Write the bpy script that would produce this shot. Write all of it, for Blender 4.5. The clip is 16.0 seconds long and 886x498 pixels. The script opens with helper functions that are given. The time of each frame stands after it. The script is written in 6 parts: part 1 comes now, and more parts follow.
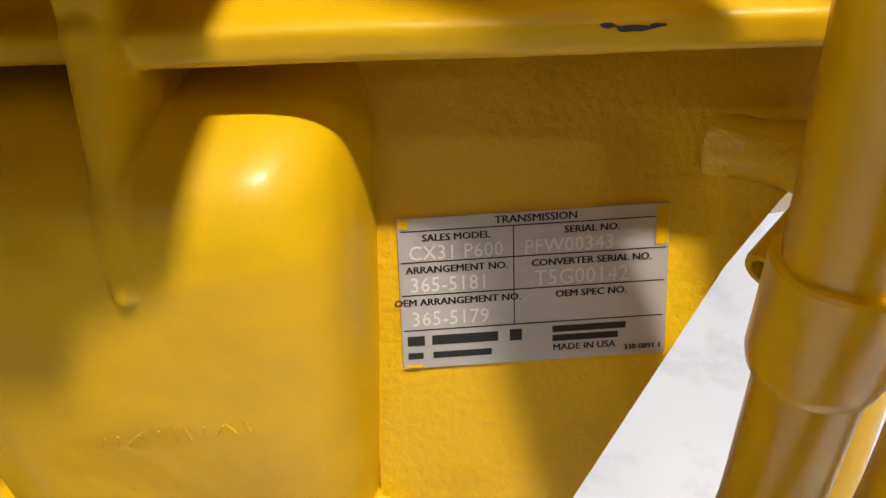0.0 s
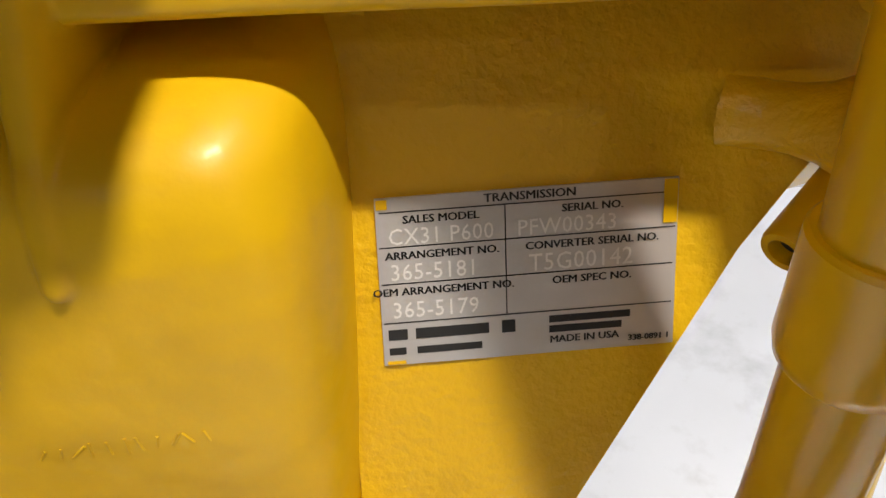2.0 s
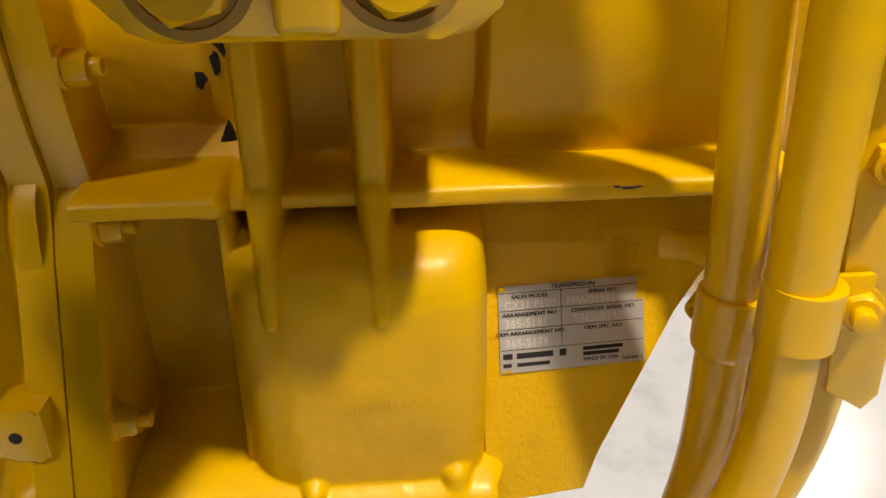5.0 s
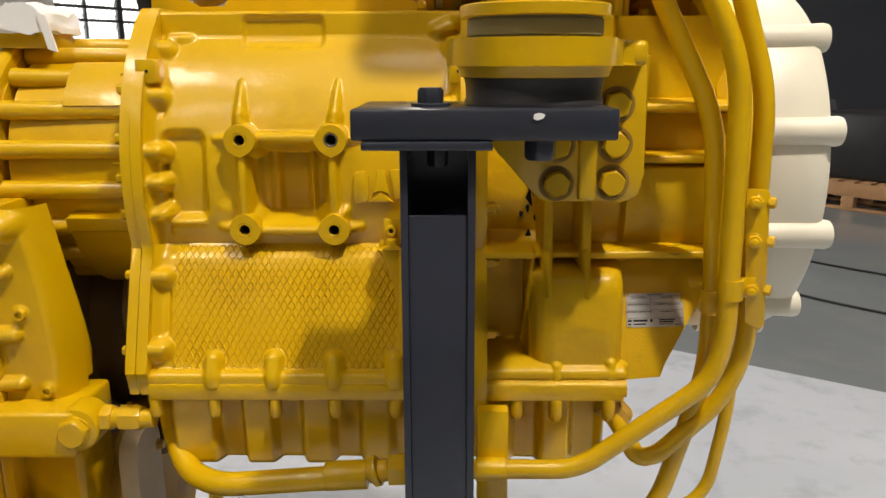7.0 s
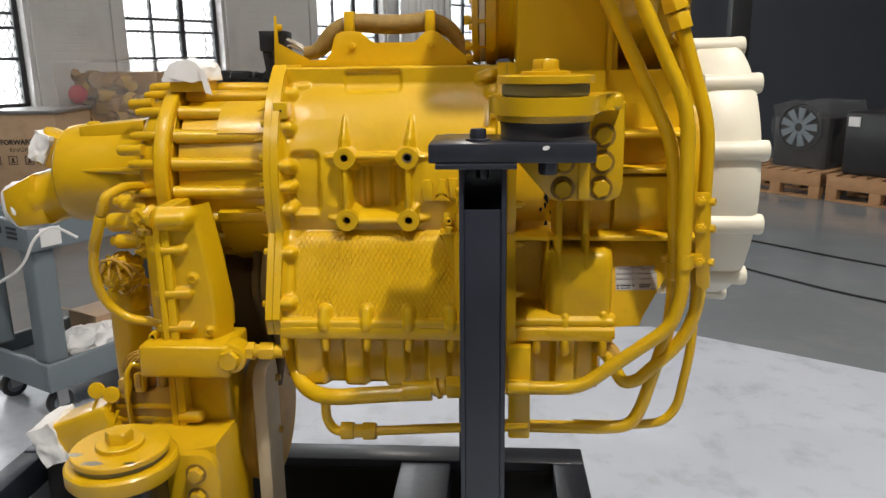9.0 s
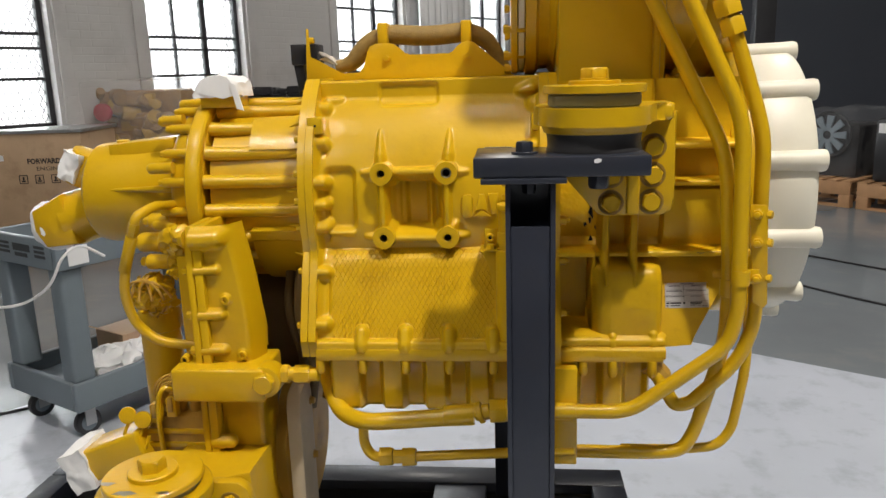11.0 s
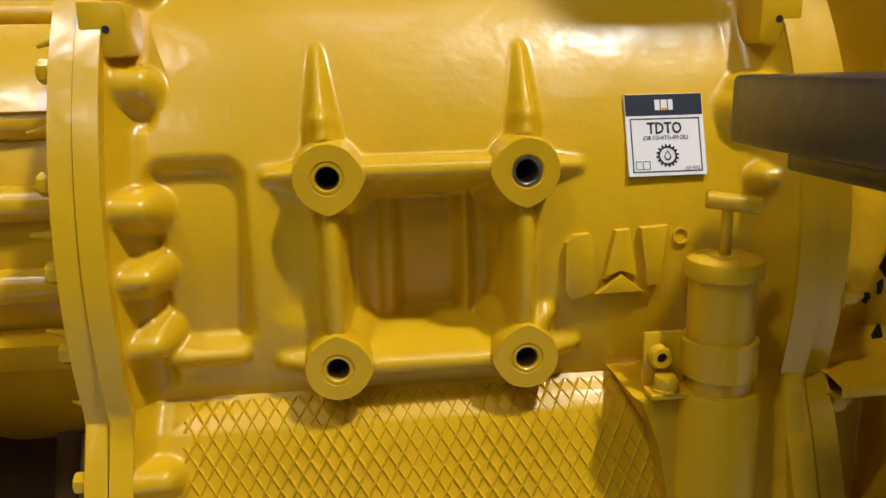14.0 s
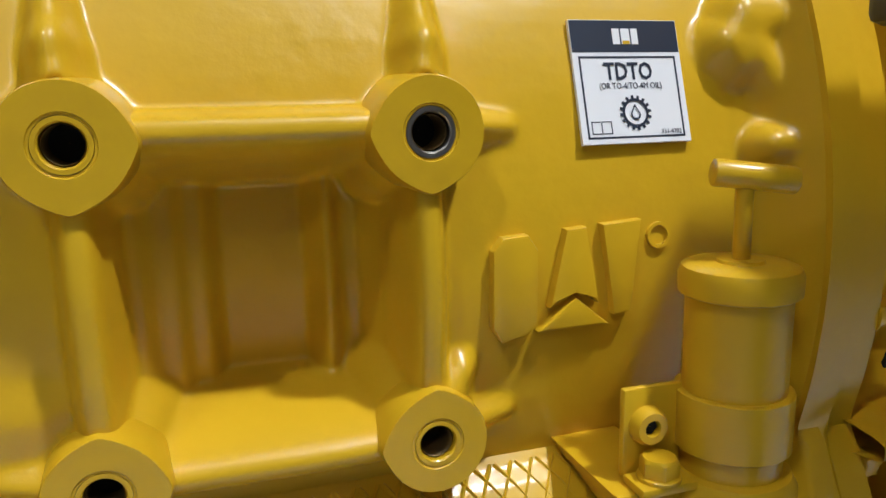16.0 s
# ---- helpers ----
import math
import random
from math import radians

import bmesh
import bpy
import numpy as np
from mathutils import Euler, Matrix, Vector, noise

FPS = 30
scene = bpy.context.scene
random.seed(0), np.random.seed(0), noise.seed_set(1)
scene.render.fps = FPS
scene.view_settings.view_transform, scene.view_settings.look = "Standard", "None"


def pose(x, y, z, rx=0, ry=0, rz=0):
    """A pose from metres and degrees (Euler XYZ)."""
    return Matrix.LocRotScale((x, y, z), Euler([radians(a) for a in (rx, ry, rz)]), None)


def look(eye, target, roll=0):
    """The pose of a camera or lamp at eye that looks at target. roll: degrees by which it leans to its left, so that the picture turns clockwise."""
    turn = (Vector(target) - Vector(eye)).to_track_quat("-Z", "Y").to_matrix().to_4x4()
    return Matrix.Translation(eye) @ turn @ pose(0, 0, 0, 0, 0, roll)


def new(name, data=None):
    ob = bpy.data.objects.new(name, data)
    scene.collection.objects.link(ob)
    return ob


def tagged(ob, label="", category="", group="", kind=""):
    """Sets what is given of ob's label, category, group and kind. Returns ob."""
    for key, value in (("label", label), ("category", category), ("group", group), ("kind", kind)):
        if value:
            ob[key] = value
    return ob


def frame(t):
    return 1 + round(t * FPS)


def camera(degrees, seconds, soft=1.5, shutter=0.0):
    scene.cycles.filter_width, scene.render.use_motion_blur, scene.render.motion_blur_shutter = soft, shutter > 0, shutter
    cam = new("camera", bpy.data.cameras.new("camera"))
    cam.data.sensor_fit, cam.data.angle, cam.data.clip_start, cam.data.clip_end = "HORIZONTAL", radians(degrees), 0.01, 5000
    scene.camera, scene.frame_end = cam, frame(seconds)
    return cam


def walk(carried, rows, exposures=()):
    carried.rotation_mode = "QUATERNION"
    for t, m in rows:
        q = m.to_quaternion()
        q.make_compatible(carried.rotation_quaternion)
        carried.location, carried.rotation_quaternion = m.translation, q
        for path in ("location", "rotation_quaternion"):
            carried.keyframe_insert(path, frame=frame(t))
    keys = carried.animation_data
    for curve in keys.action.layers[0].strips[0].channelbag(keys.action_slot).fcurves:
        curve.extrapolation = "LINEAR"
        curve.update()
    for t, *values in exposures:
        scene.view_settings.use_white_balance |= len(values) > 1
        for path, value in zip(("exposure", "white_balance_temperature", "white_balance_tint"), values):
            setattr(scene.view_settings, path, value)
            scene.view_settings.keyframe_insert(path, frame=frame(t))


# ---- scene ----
cam = camera(60.7, 16.0)
PATH = [
    (0, (0.496, -0.186, 1.247), (0.42, 1.448, 0.096), -2.9),
    (0.5, (0.497, -0.171, 1.237), (0.437, 1.452, 0.071), -2.9),
    (1, (0.497, -0.17, 1.235), (0.446, 1.443, 0.054), -2.8),
    (1.5, (0.496, -0.169, 1.234), (0.451, 1.442, 0.05), -2.9),
    (2, (0.496, -0.167, 1.232), (0.453, 1.447, 0.053), -3.0),
    (2.5, (0.499, -0.168, 1.233), (0.455, 1.45, 0.057), -3.1),
    (3, (0.5, -0.168, 1.234), (0.455, 1.462, 0.075), -3.2),
    (3.2, (0.498, -0.168, 1.234), (0.464, 1.471, 0.087), -3.2),
    (5.3, (0.405, -0.433, 1.338), (0.54, 1.411, 0.575), -0.8),
    (5.5, (0.396, -0.497, 1.348), (0.519, 1.378, 0.664), -1.0),
    (6, (0.365, -0.676, 1.385), (0.415, 1.241, 0.814), -1.0),
    (6.5, (0.307, -0.821, 1.419), (0.313, 1.109, 0.895), -0.6),
    (7, (0.231, -1.028, 1.444), (0.2, 0.914, 0.966), -0.2),
    (7.5, (0.2, -1.187, 1.49), (0.153, 0.756, 1.016), 0.1),
    (8, (0.222, -1.347, 1.519), (0.165, 0.594, 1.04), 0.1),
    (8.5, (0.231, -1.465, 1.527), (0.136, 0.473, 1.041), -0.3),
    (10.8, (0.211, -1.473, 1.526), (0.024, 0.466, 1.073), -1.6),
    (11, (0.187, -1.415, 1.524), (0.003, 0.525, 1.074), -1.7),
    (11.5, (0.112, -1.243, 1.518), (-0.068, 0.693, 1.05), -1.6),
    (11.6, (0.089, -1.225, 1.513), (-0.073, 0.713, 1.046), -1.8),
    (12, (0.058, -1.12, 1.499), (-0.089, 0.817, 1.021), -2.0),
    (12.5, (0.029, -0.94, 1.492), (-0.059, 0.996, 1.001), -1.8),
    (13, (0.024, -0.774, 1.475), (-0.011, 1.168, 0.997), -1.8),
    (13.5, (-0.018, -0.62, 1.449), (0.023, 1.32, 0.966), -1.7),
    (14, (-0.04, -0.465, 1.406), (0.159, 1.471, 0.944), -1.4),
    (14.5, (-0.039, -0.368, 1.368), (0.325, 1.549, 0.928), -0.8),
    (15, (-0.029, -0.31, 1.358), (0.468, 1.576, 0.917), -0.9),
    (15.5, (-0.022, -0.283, 1.349), (0.536, 1.599, 0.965), -0.9),
    (16, (-0.021, -0.272, 1.356), (0.576, 1.595, 0.957), -1.2),
]
walk(cam, [(t, look(eye, goal, lean)) for t, eye, goal, lean in PATH], exposures=((0, 0.26, 7000, 13), (3.2, 0.22, 6800, 11), (5.5, 0.12, 8300, 14), (6.2, 0.13, 8000, 14), (7.2, -0.32, 6900, 10), (8.5, -0.32, 6600, 10), (12.5, -0.40, 6550, 10), (14.0, -0.48, 6450, 10), (14.5, -0.50, 6400, 10), (16, -0.39, 5600, 8)))

# ---- world and light ----
world = bpy.data.worlds.new("world")
scene.world = world
world.use_nodes = True
wn = world.node_tree
sky = wn.nodes.new("ShaderNodeTexSky")
sky.sky_type = "NISHITA"
sky.sun_disc = False
sky.sun_elevation = radians(35)
sky.sun_rotation = radians(200)
wn.links.new(sky.outputs[0], wn.nodes["Background"].inputs[0])
wn.nodes["Background"].inputs[1].default_value = 0.08


def lamp(name, eye, goal, size, watts, colour=(1.0, 0.95, 0.89), tall=None):
    data = bpy.data.lights.new(name, "AREA")
    data.shape = "RECTANGLE"
    data.size, data.size_y, data.energy, data.color = size, tall or size, watts, colour
    ob = new(name, data)
    ob.matrix_world = look(eye, goal)
    return ob


# high-bay lamps under the ceiling, plus added unseen fill at y -4.6 and -7.2
KEY = 100
for lx, ly, power in ((1.42, -1.39, KEY * 2.55), (-1.70, -1.75, KEY * 0.78), (0.0, -0.85, KEY * 0.10), (1.45, -3.5, KEY * 0.20), (2.6, 0.9, KEY * 0.22), (-2.0, -4.6, KEY * 0.5),
                      (-2.6, -7.2, KEY * 0.22), (4.6, -7.2, KEY * 0.25),
                      (2.6, 3.2, KEY * 0.8), (-2.4, 3.0, KEY * 0.5), (5.6, 6.5, KEY * 0.8), (-0.5, 8.0, KEY * 0.6)):
    lamp("ceiling_lamp", (lx, ly, 5.2), (lx, ly, 0), 0.20, power)


# ---- materials ----
def mat(name, base, rough=0.5, metal=0.0, vary=0.12, scale=8.0, bump=0.0, bump_scale=250.0, coat=0.0, wave=0.0, stain=None, stain_amount=0.0, stain_scale=3.0, spec=0.5):
    m = bpy.data.materials.new(name)
    m.use_nodes = True
    nt = m.node_tree
    b = nt.nodes["Principled BSDF"]
    b.inputs["Roughness"].default_value = rough
    b.inputs["Metallic"].default_value = metal
    b.inputs["Coat Weight"].default_value = coat
    b.inputs["Coat Roughness"].default_value = 0.21
    b.inputs["Specular IOR Level"].default_value = spec
    co = nt.nodes.new("ShaderNodeTexCoord")
    n1 = nt.nodes.new("ShaderNodeTexNoise")
    n1.inputs["Scale"].default_value = scale
    n1.inputs["Detail"].default_value = 6
    nt.links.new(co.outputs["Object"], n1.inputs["Vector"])
    mx = nt.nodes.new("ShaderNodeMix")
    mx.data_type = "RGBA"
    dark = tuple(c * (1 - vary) for c in base)
    lite = tuple(min(1, c * (1 + vary)) for c in base)
    mx.inputs[6].default_value = (*dark, 1)
    mx.inputs[7].default_value = (*lite, 1)
    nt.links.new(n1.outputs["Fac"], mx.inputs[0])
    out = mx.outputs[2]
    if stain:
        n2 = nt.nodes.new("ShaderNodeTexNoise")
        n2.inputs["Scale"].default_value = stain_scale
        n2.inputs["Detail"].default_value = 9
        n2.inputs["Roughness"].default_value = 0.65
        nt.links.new(co.outputs["Object"], n2.inputs["Vector"])
        ramp = nt.nodes.new("ShaderNodeValToRGB")
        ramp.color_ramp.elements[0].position = 0.52
        ramp.color_ramp.elements[1].position = 0.68
        ramp.color_ramp.elements[1].color = (stain_amount,) * 3 + (1,)
        nt.links.new(n2.outputs["Fac"], ramp.inputs[0])
        m2 = nt.nodes.new("ShaderNodeMix")
        m2.data_type = "RGBA"
        nt.links.new(ramp.outputs[0], m2.inputs[0])
        nt.links.new(out, m2.inputs[6])
        m2.inputs[7].default_value = (*stain, 1)
        out = m2.outputs[2]
    nt.links.new(out, b.inputs["Base Color"])
    rr = nt.nodes.new("ShaderNodeMapRange")
    rr.inputs[3].default_value = max(0.03, rough - 0.08)
    rr.inputs[4].default_value = min(1, rough + 0.1)
    nt.links.new(n1.outputs["Fac"], rr.inputs[0])
    nt.links.new(rr.outputs[0], b.inputs["Roughness"])
    if bump:
        n3 = nt.nodes.new("ShaderNodeTexNoise")
        n3.inputs["Scale"].default_value = bump_scale
        n3.inputs["Detail"].default_value = 3
        nt.links.new(co.outputs["Object"], n3.inputs["Vector"])
        bp = nt.nodes.new("ShaderNodeBump")
        bp.inputs["Strength"].default_value = bump
        bp.inputs["Distance"].default_value = 0.002
        nt.links.new(n3.outputs["Fac"], bp.inputs["Height"])
        if wave:
            n4 = nt.nodes.new("ShaderNodeTexNoise")
            n4.inputs["Scale"].default_value = 38
            n4.inputs["Detail"].default_value = 2
            nt.links.new(co.outputs["Object"], n4.inputs["Vector"])
            b2 = nt.nodes.new("ShaderNodeBump")
            b2.inputs["Strength"].default_value = wave
            b2.inputs["Distance"].default_value = 0.005
            nt.links.new(n4.outputs["Fac"], b2.inputs["Height"])
            nt.links.new(b2.outputs[0], bp.inputs["Normal"])
        nt.links.new(bp.outputs[0], b.inputs["Normal"])
        if coat:
            nt.links.new(bp.outputs[0], b.inputs["Coat Normal"])
    return m


YELLOW = (0.647, 0.392, 0.005)
yellow = mat("yellow_paint", YELLOW, 0.36, vary=0.06, scale=5, bump=0.05, bump_scale=190, coat=0.5, wave=0.25, spec=0.3, stain=(0.42, 0.23, 0.015), stain_amount=0.25, stain_scale=4)
cast = mat("yellow_cast_paint", YELLOW, 0.37, vary=0.07, scale=6, bump=0.07, bump_scale=230, coat=0.45, wave=0.18, spec=0.3, stain=(0.40, 0.22, 0.015), stain_amount=0.3, stain_scale=5)
satin = mat("yellow_satin_cast", YELLOW, 0.42, vary=0.08, scale=7, bump=0.12, bump_scale=160, coat=0.10, wave=0.45, spec=0.3, stain=(0.40, 0.22, 0.015), stain_amount=0.3, stain_scale=5)
rough_cast = mat("yellow_sand_cast", YELLOW, 0.42, vary=0.10, scale=12, bump=0.45, bump_scale=340, coat=0.15, stain=(0.40, 0.21, 0.010), stain_amount=0.3, stain_scale=30)
dusty = mat("dull_yellow_overspray", (0.4636, 0.2684, 0.0366), 0.5, vary=0.2, scale=14, bump=0.3, bump_scale=200, stain=(0.16, 0.09, 0.02), stain_amount=0.6, stain_scale=9)
black_paint = mat("black_paint", (0.022, 0.0265, 0.040), 0.34, vary=0.25, scale=9, bump=0.12, bump_scale=160, coat=0.28, wave=0.15, spec=0.5, stain=(0.03, 0.03, 0.035), stain_amount=0.3, stain_scale=12)
rubber = mat("black_rubber", (0.0366, 0.0366, 0.0403), 0.5, vary=0.2, bump=0.2, bump_scale=120)
tray_m = mat("matt_black_tray", (0.012, 0.012, 0.012), 0.75, vary=0.3)
# dark brown that stands for shade in the gap behind the transfer case
void_shade = mat("shaded_void_brown", (0.1342, 0.083, 0.0268), 0.55, vary=0.4, scale=12, bump=0.3)
olive = mat("olive_rubber", (0.183, 0.1708, 0.0854), 0.5, vary=0.15, scale=20, bump=0.1)
# near-black for painted shade in holes, also for the paint chips
hole_shade_and_chips = mat("hole_shade_and_chip_black", (0.01, 0.009, 0.007), 0.7)
steel = mat("bare_steel", (0.45, 0.42, 0.36), 0.3, metal=1.0, vary=0.15, scale=40, bump=0.1)
thread_m = mat("oiled_thread", (0.20, 0.13, 0.04), 0.35, metal=0.5, vary=0.25, scale=60)
# washers' brown, with the shade round the bolt heads put into it
ring_shade_brown = mat("shadow_brown_washer", (0.30, 0.18, 0.025), 0.5, vary=0.2, scale=20)
cream = mat("cream_plastic", (0.7076, 0.6747, 0.5551), 0.42, vary=0.05, scale=4, bump=0.06, bump_scale=90, stain=(0.62, 0.56, 0.42), stain_amount=0.25, stain_scale=5)
tape = mat("white_masking_tape", (0.84, 0.84, 0.8296), 0.6, vary=0.08, scale=25, bump=0.3, bump_scale=60)
braid = mat("brown_braided_sleeve", (0.2806, 0.1769, 0.0427), 0.6, vary=0.4, scale=60, bump=0.7, bump_scale=300)
wire_m = mat("white_wires", (0.6, 0.57, 0.5), 0.5)
floor_grey = mat("grey_epoxy_floor", (0.1952, 0.2172, 0.2318), 0.16, vary=0.2, scale=1.2, bump=0.04, bump_scale=12, stain=(0.24, 0.25, 0.25), stain_amount=0.6, stain_scale=2.2)
floor_white = mat("white_epoxy_floor", (0.5368, 0.5758, 0.6466), 0.2, vary=0.12, scale=2.0, bump=0.06, bump_scale=22, stain=(0.25, 0.27, 0.30), stain_amount=0.34, stain_scale=5)
wall_white = mat("white_painted_brick", (0.61, 0.5978, 0.5856), 0.6, vary=0.06, scale=2, bump=0.2, bump_scale=30, stain=(0.42, 0.41, 0.4), stain_amount=0.4, stain_scale=1.2)
wall_dark = mat("slate_painted_wall", (0.0878, 0.0988, 0.122), 0.45, vary=0.1, scale=1.2, bump=0.1, bump_scale=20)
ceiling_m = mat("soot_grey_ceiling", (0.1952, 0.1891, 0.183), 0.8, vary=0.15)
wall_beige = mat("beige_painted_wall", (0.5124, 0.4392, 0.4026), 0.6, vary=0.08)
frame_dark = mat("dark_steel_frame", (0.03, 0.03, 0.033), 0.5, vary=0.2)
wood_pale = mat("plywood", (0.549, 0.3782, 0.2318), 0.6, vary=0.15, scale=5, bump=0.15, bump_scale=80, stain=(0.34, 0.22, 0.13), stain_amount=0.4, stain_scale=6)
wood_pallet = mat("pallet_wood", (0.4636, 0.2562, 0.122), 0.7, vary=0.25, scale=9, bump=0.3, bump_scale=70)
cart_grey = mat("grey_blue_plastic", (0.1769, 0.2147, 0.244), 0.45, vary=0.1, scale=8, bump=0.2, bump_scale=120)
cart_dark = mat("dark_print", (0.03, 0.035, 0.04), 0.5)
print_black = mat("black_print", (0.015, 0.015, 0.015), 0.5)
plate_m = mat("brushed_aluminium", (0.60, 0.59, 0.58), 0.36, metal=0.55, vary=0.08, scale=60, bump=0.05, bump_scale=300, stain=(0.5, 0.42, 0.25), stain_amount=0.25, stain_scale=30)
stamp_m = mat("stamped_marks", (0.78, 0.77, 0.75), 0.35, metal=0.2)
label_white = mat("label_white", (0.84, 0.84, 0.84), 0.35, vary=0.03)
label_navy = mat("label_navy", (0.022, 0.03, 0.05), 0.35)
film_m = mat("clear_wrapping_film", (0.62, 0.61, 0.60), 0.15, vary=0.1, scale=8, bump=0.8, bump_scale=9)
film_m.node_tree.nodes["Principled BSDF"].inputs["Alpha"].default_value = 0.20
thin_film = mat("thin_wrapping_film", (0.55, 0.55, 0.55), 0.12, vary=0.1, scale=8, bump=0.8, bump_scale=9)
thin_film.node_tree.nodes["Principled BSDF"].inputs["Alpha"].default_value = 0.07
engine_m = mat("wrapped_engine_parts", (0.2928, 0.1586, 0.0427), 0.4, vary=0.6, scale=9, bump=0.6, bump_scale=30)
red_m = mat("red_cap", (0.42, 0.02, 0.03), 0.4)
disc_m = mat("weathered_disc", (0.5124, 0.427, 0.2928), 0.6, vary=0.25, scale=14, bump=0.3, bump_scale=80)
# brick courses under the wall paint
wt = wall_white.node_tree
geo = wt.nodes.new("ShaderNodeNewGeometry")
along = wt.nodes.new("ShaderNodeVectorMath")
along.operation = "DOT_PRODUCT"
along.inputs[1].default_value = (0.508, 0.861, 0)
split = wt.nodes.new("ShaderNodeSeparateXYZ")
join = wt.nodes.new("ShaderNodeCombineXYZ")
brick = wt.nodes.new("ShaderNodeTexBrick")
for key, value in (("Scale", 1.0), ("Brick Width", 0.215), ("Row Height", 0.075), ("Mortar Size", 0.006), ("Mortar Smooth", 0.4)):
    brick.inputs[key].default_value = value
wt.links.new(geo.outputs["Position"], along.inputs[0])
wt.links.new(geo.outputs["Position"], split.inputs[0])
wt.links.new(along.outputs["Value"], join.inputs[0])
wt.links.new(split.outputs["Z"], join.inputs[1])
wt.links.new(join.outputs[0], brick.inputs["Vector"])
bb = wt.nodes.new("ShaderNodeBump")
bb.invert = True
bb.inputs["Strength"].default_value = 0.5
bb.inputs["Distance"].default_value = 0.006
wt.links.new(brick.outputs["Fac"], bb.inputs["Height"])
wt.links.new(wt.nodes["Bump"].outputs[0], bb.inputs["Normal"])
wt.links.new(bb.outputs[0], wt.nodes["Principled BSDF"].inputs["Normal"])
alu = mat("cast_aluminium", (0.5, 0.5, 0.5), 0.4, metal=0.9, vary=0.2, scale=10, bump=0.3, bump_scale=60)
scrap = mat("black_covers", (0.02, 0.02, 0.022), 0.35, vary=0.3)
sheet_plastic = mat("milky_sheet_plastic", (0.84, 0.84, 0.84), 0.35, vary=0.06, scale=3)
glass_m = mat("wired_glass", (0.8, 0.82, 0.82), 0.25, vary=0.05, scale=3)
glass_m.node_tree.nodes["Principled BSDF"].inputs["Alpha"].default_value = 0.35
glow = bpy.data.materials.new("overcast_daylight")
glow.use_nodes = True
gb = glow.node_tree.nodes["Principled BSDF"]
gb.inputs["Emission Color"].default_value = (0.93, 0.97, 1.0, 1)
gb.inputs["Emission Strength"].default_value = 4.8


# ---- mesh helpers ----
def finish(name, me, material, parent=None, label="", sharp=35):
    me.materials.append(material)
    me.shade_smooth()
    me.set_sharp_from_angle(angle=radians(sharp))
    ob = new(name, me)
    if parent is not None:
        ob.parent = parent
        ob.matrix_parent_inverse = Matrix.Translation(-Vector(HOME[parent.name]))
    if label:
        ob["label"] = label
    return ob


HOME = {}


def part(name, bm, material, parent=None, label="", sharp=35):
    me = bpy.data.meshes.new(name)
    bmesh.ops.recalc_face_normals(bm, faces=bm.faces[:])
    bm.to_mesh(me)
    bm.free()
    ob = finish(name, me, material, parent, label, sharp)
    if parent is not None:
        HOME[ob.name] = HOME[parent.name]
        ob.matrix_parent_inverse = Matrix.Translation(-Vector(HOME[parent.name])) if parent.type == "EMPTY" else Matrix.Identity(4)
    else:
        HOME[ob.name] = (0, 0, 0)
    return ob


def thing(name, base, label, category, group="", kind=""):
    ob = new(name)
    ob.location = base
    ob.empty_display_size = 0.05
    HOME[ob.name] = base
    return tagged(ob, label, category, group, kind)


def B():
    return bmesh.new()


def box(bm, x0, x1, y0, y1, z0, z1, bev=0.002, seg=2):
    g = bmesh.ops.create_cube(bm, size=1)
    for v in g["verts"]:
        v.co = Vector(((x0 + x1) / 2 + v.co.x * (x1 - x0), (y0 + y1) / 2 + v.co.y * (y1 - y0), (z0 + z1) / 2 + v.co.z * (z1 - z0)))
    if bev:
        edges = list({e for v in g["verts"] for e in v.link_edges})
        bmesh.ops.bevel(bm, geom=edges, offset=bev, segments=seg, profile=0.5, affect="EDGES")
    return bm


def basis(d):
    d = Vector(d).normalized()
    u = d.orthogonal().normalized() if abs(d.x) < 0.9 else Vector((0, 1, 0))
    u = (u - d * u.dot(d)).normalized()
    return d, u, d.cross(u)


def lathe(bm, p0, axis, prof, n=32, caps=True):
    """Turns (distance along the axis, radius) pairs round an axis."""
    d, u, w = basis(axis)
    p0 = Vector(p0)
    rings = []
    for a, r in prof:
        rings.append([bm.verts.new(p0 + d * a + (u * math.cos(2 * math.pi * i / n) + w * math.sin(2 * math.pi * i / n)) * r) for i in range(n)])
    for r0, r1 in zip(rings, rings[1:]):
        for i in range(n):
            bm.faces.new((r0[i], r0[(i + 1) % n], r1[(i + 1) % n], r1[i]))
    if caps:
        bm.faces.new(rings[0][::-1])
        bm.faces.new(rings[-1])
    return bm


def cyl(bm, p0, p1, r, n=24, bev=0.0015, r1=None):
    p0, p1 = Vector(p0), Vector(p1)
    L = (p1 - p0).length
    r1 = r if r1 is None else r1
    prof = [(0, r - bev), (bev * 0.3, r - bev * 0.3), (bev, r), (L - bev, r1), (L - bev * 0.3, r1 - bev * 0.3), (L, r1 - bev)] if bev else [(0, r), (L, r1)]
    return lathe(bm, p0, p1 - p0, prof, n)


def dome(bm, p0, p1, r, n=20):
    """A rod with a round far end."""
    p0, p1 = Vector(p0), Vector(p1)
    L = (p1 - p0).length
    prof = [(0, r)] + [(L - r + r * math.sin(a), r * math.cos(a)) for a in (0, 0.4, 0.8, 1.15, 1.4)] + [(L, r * 0.05)]
    return lathe(bm, p0, p1 - p0, prof, n)


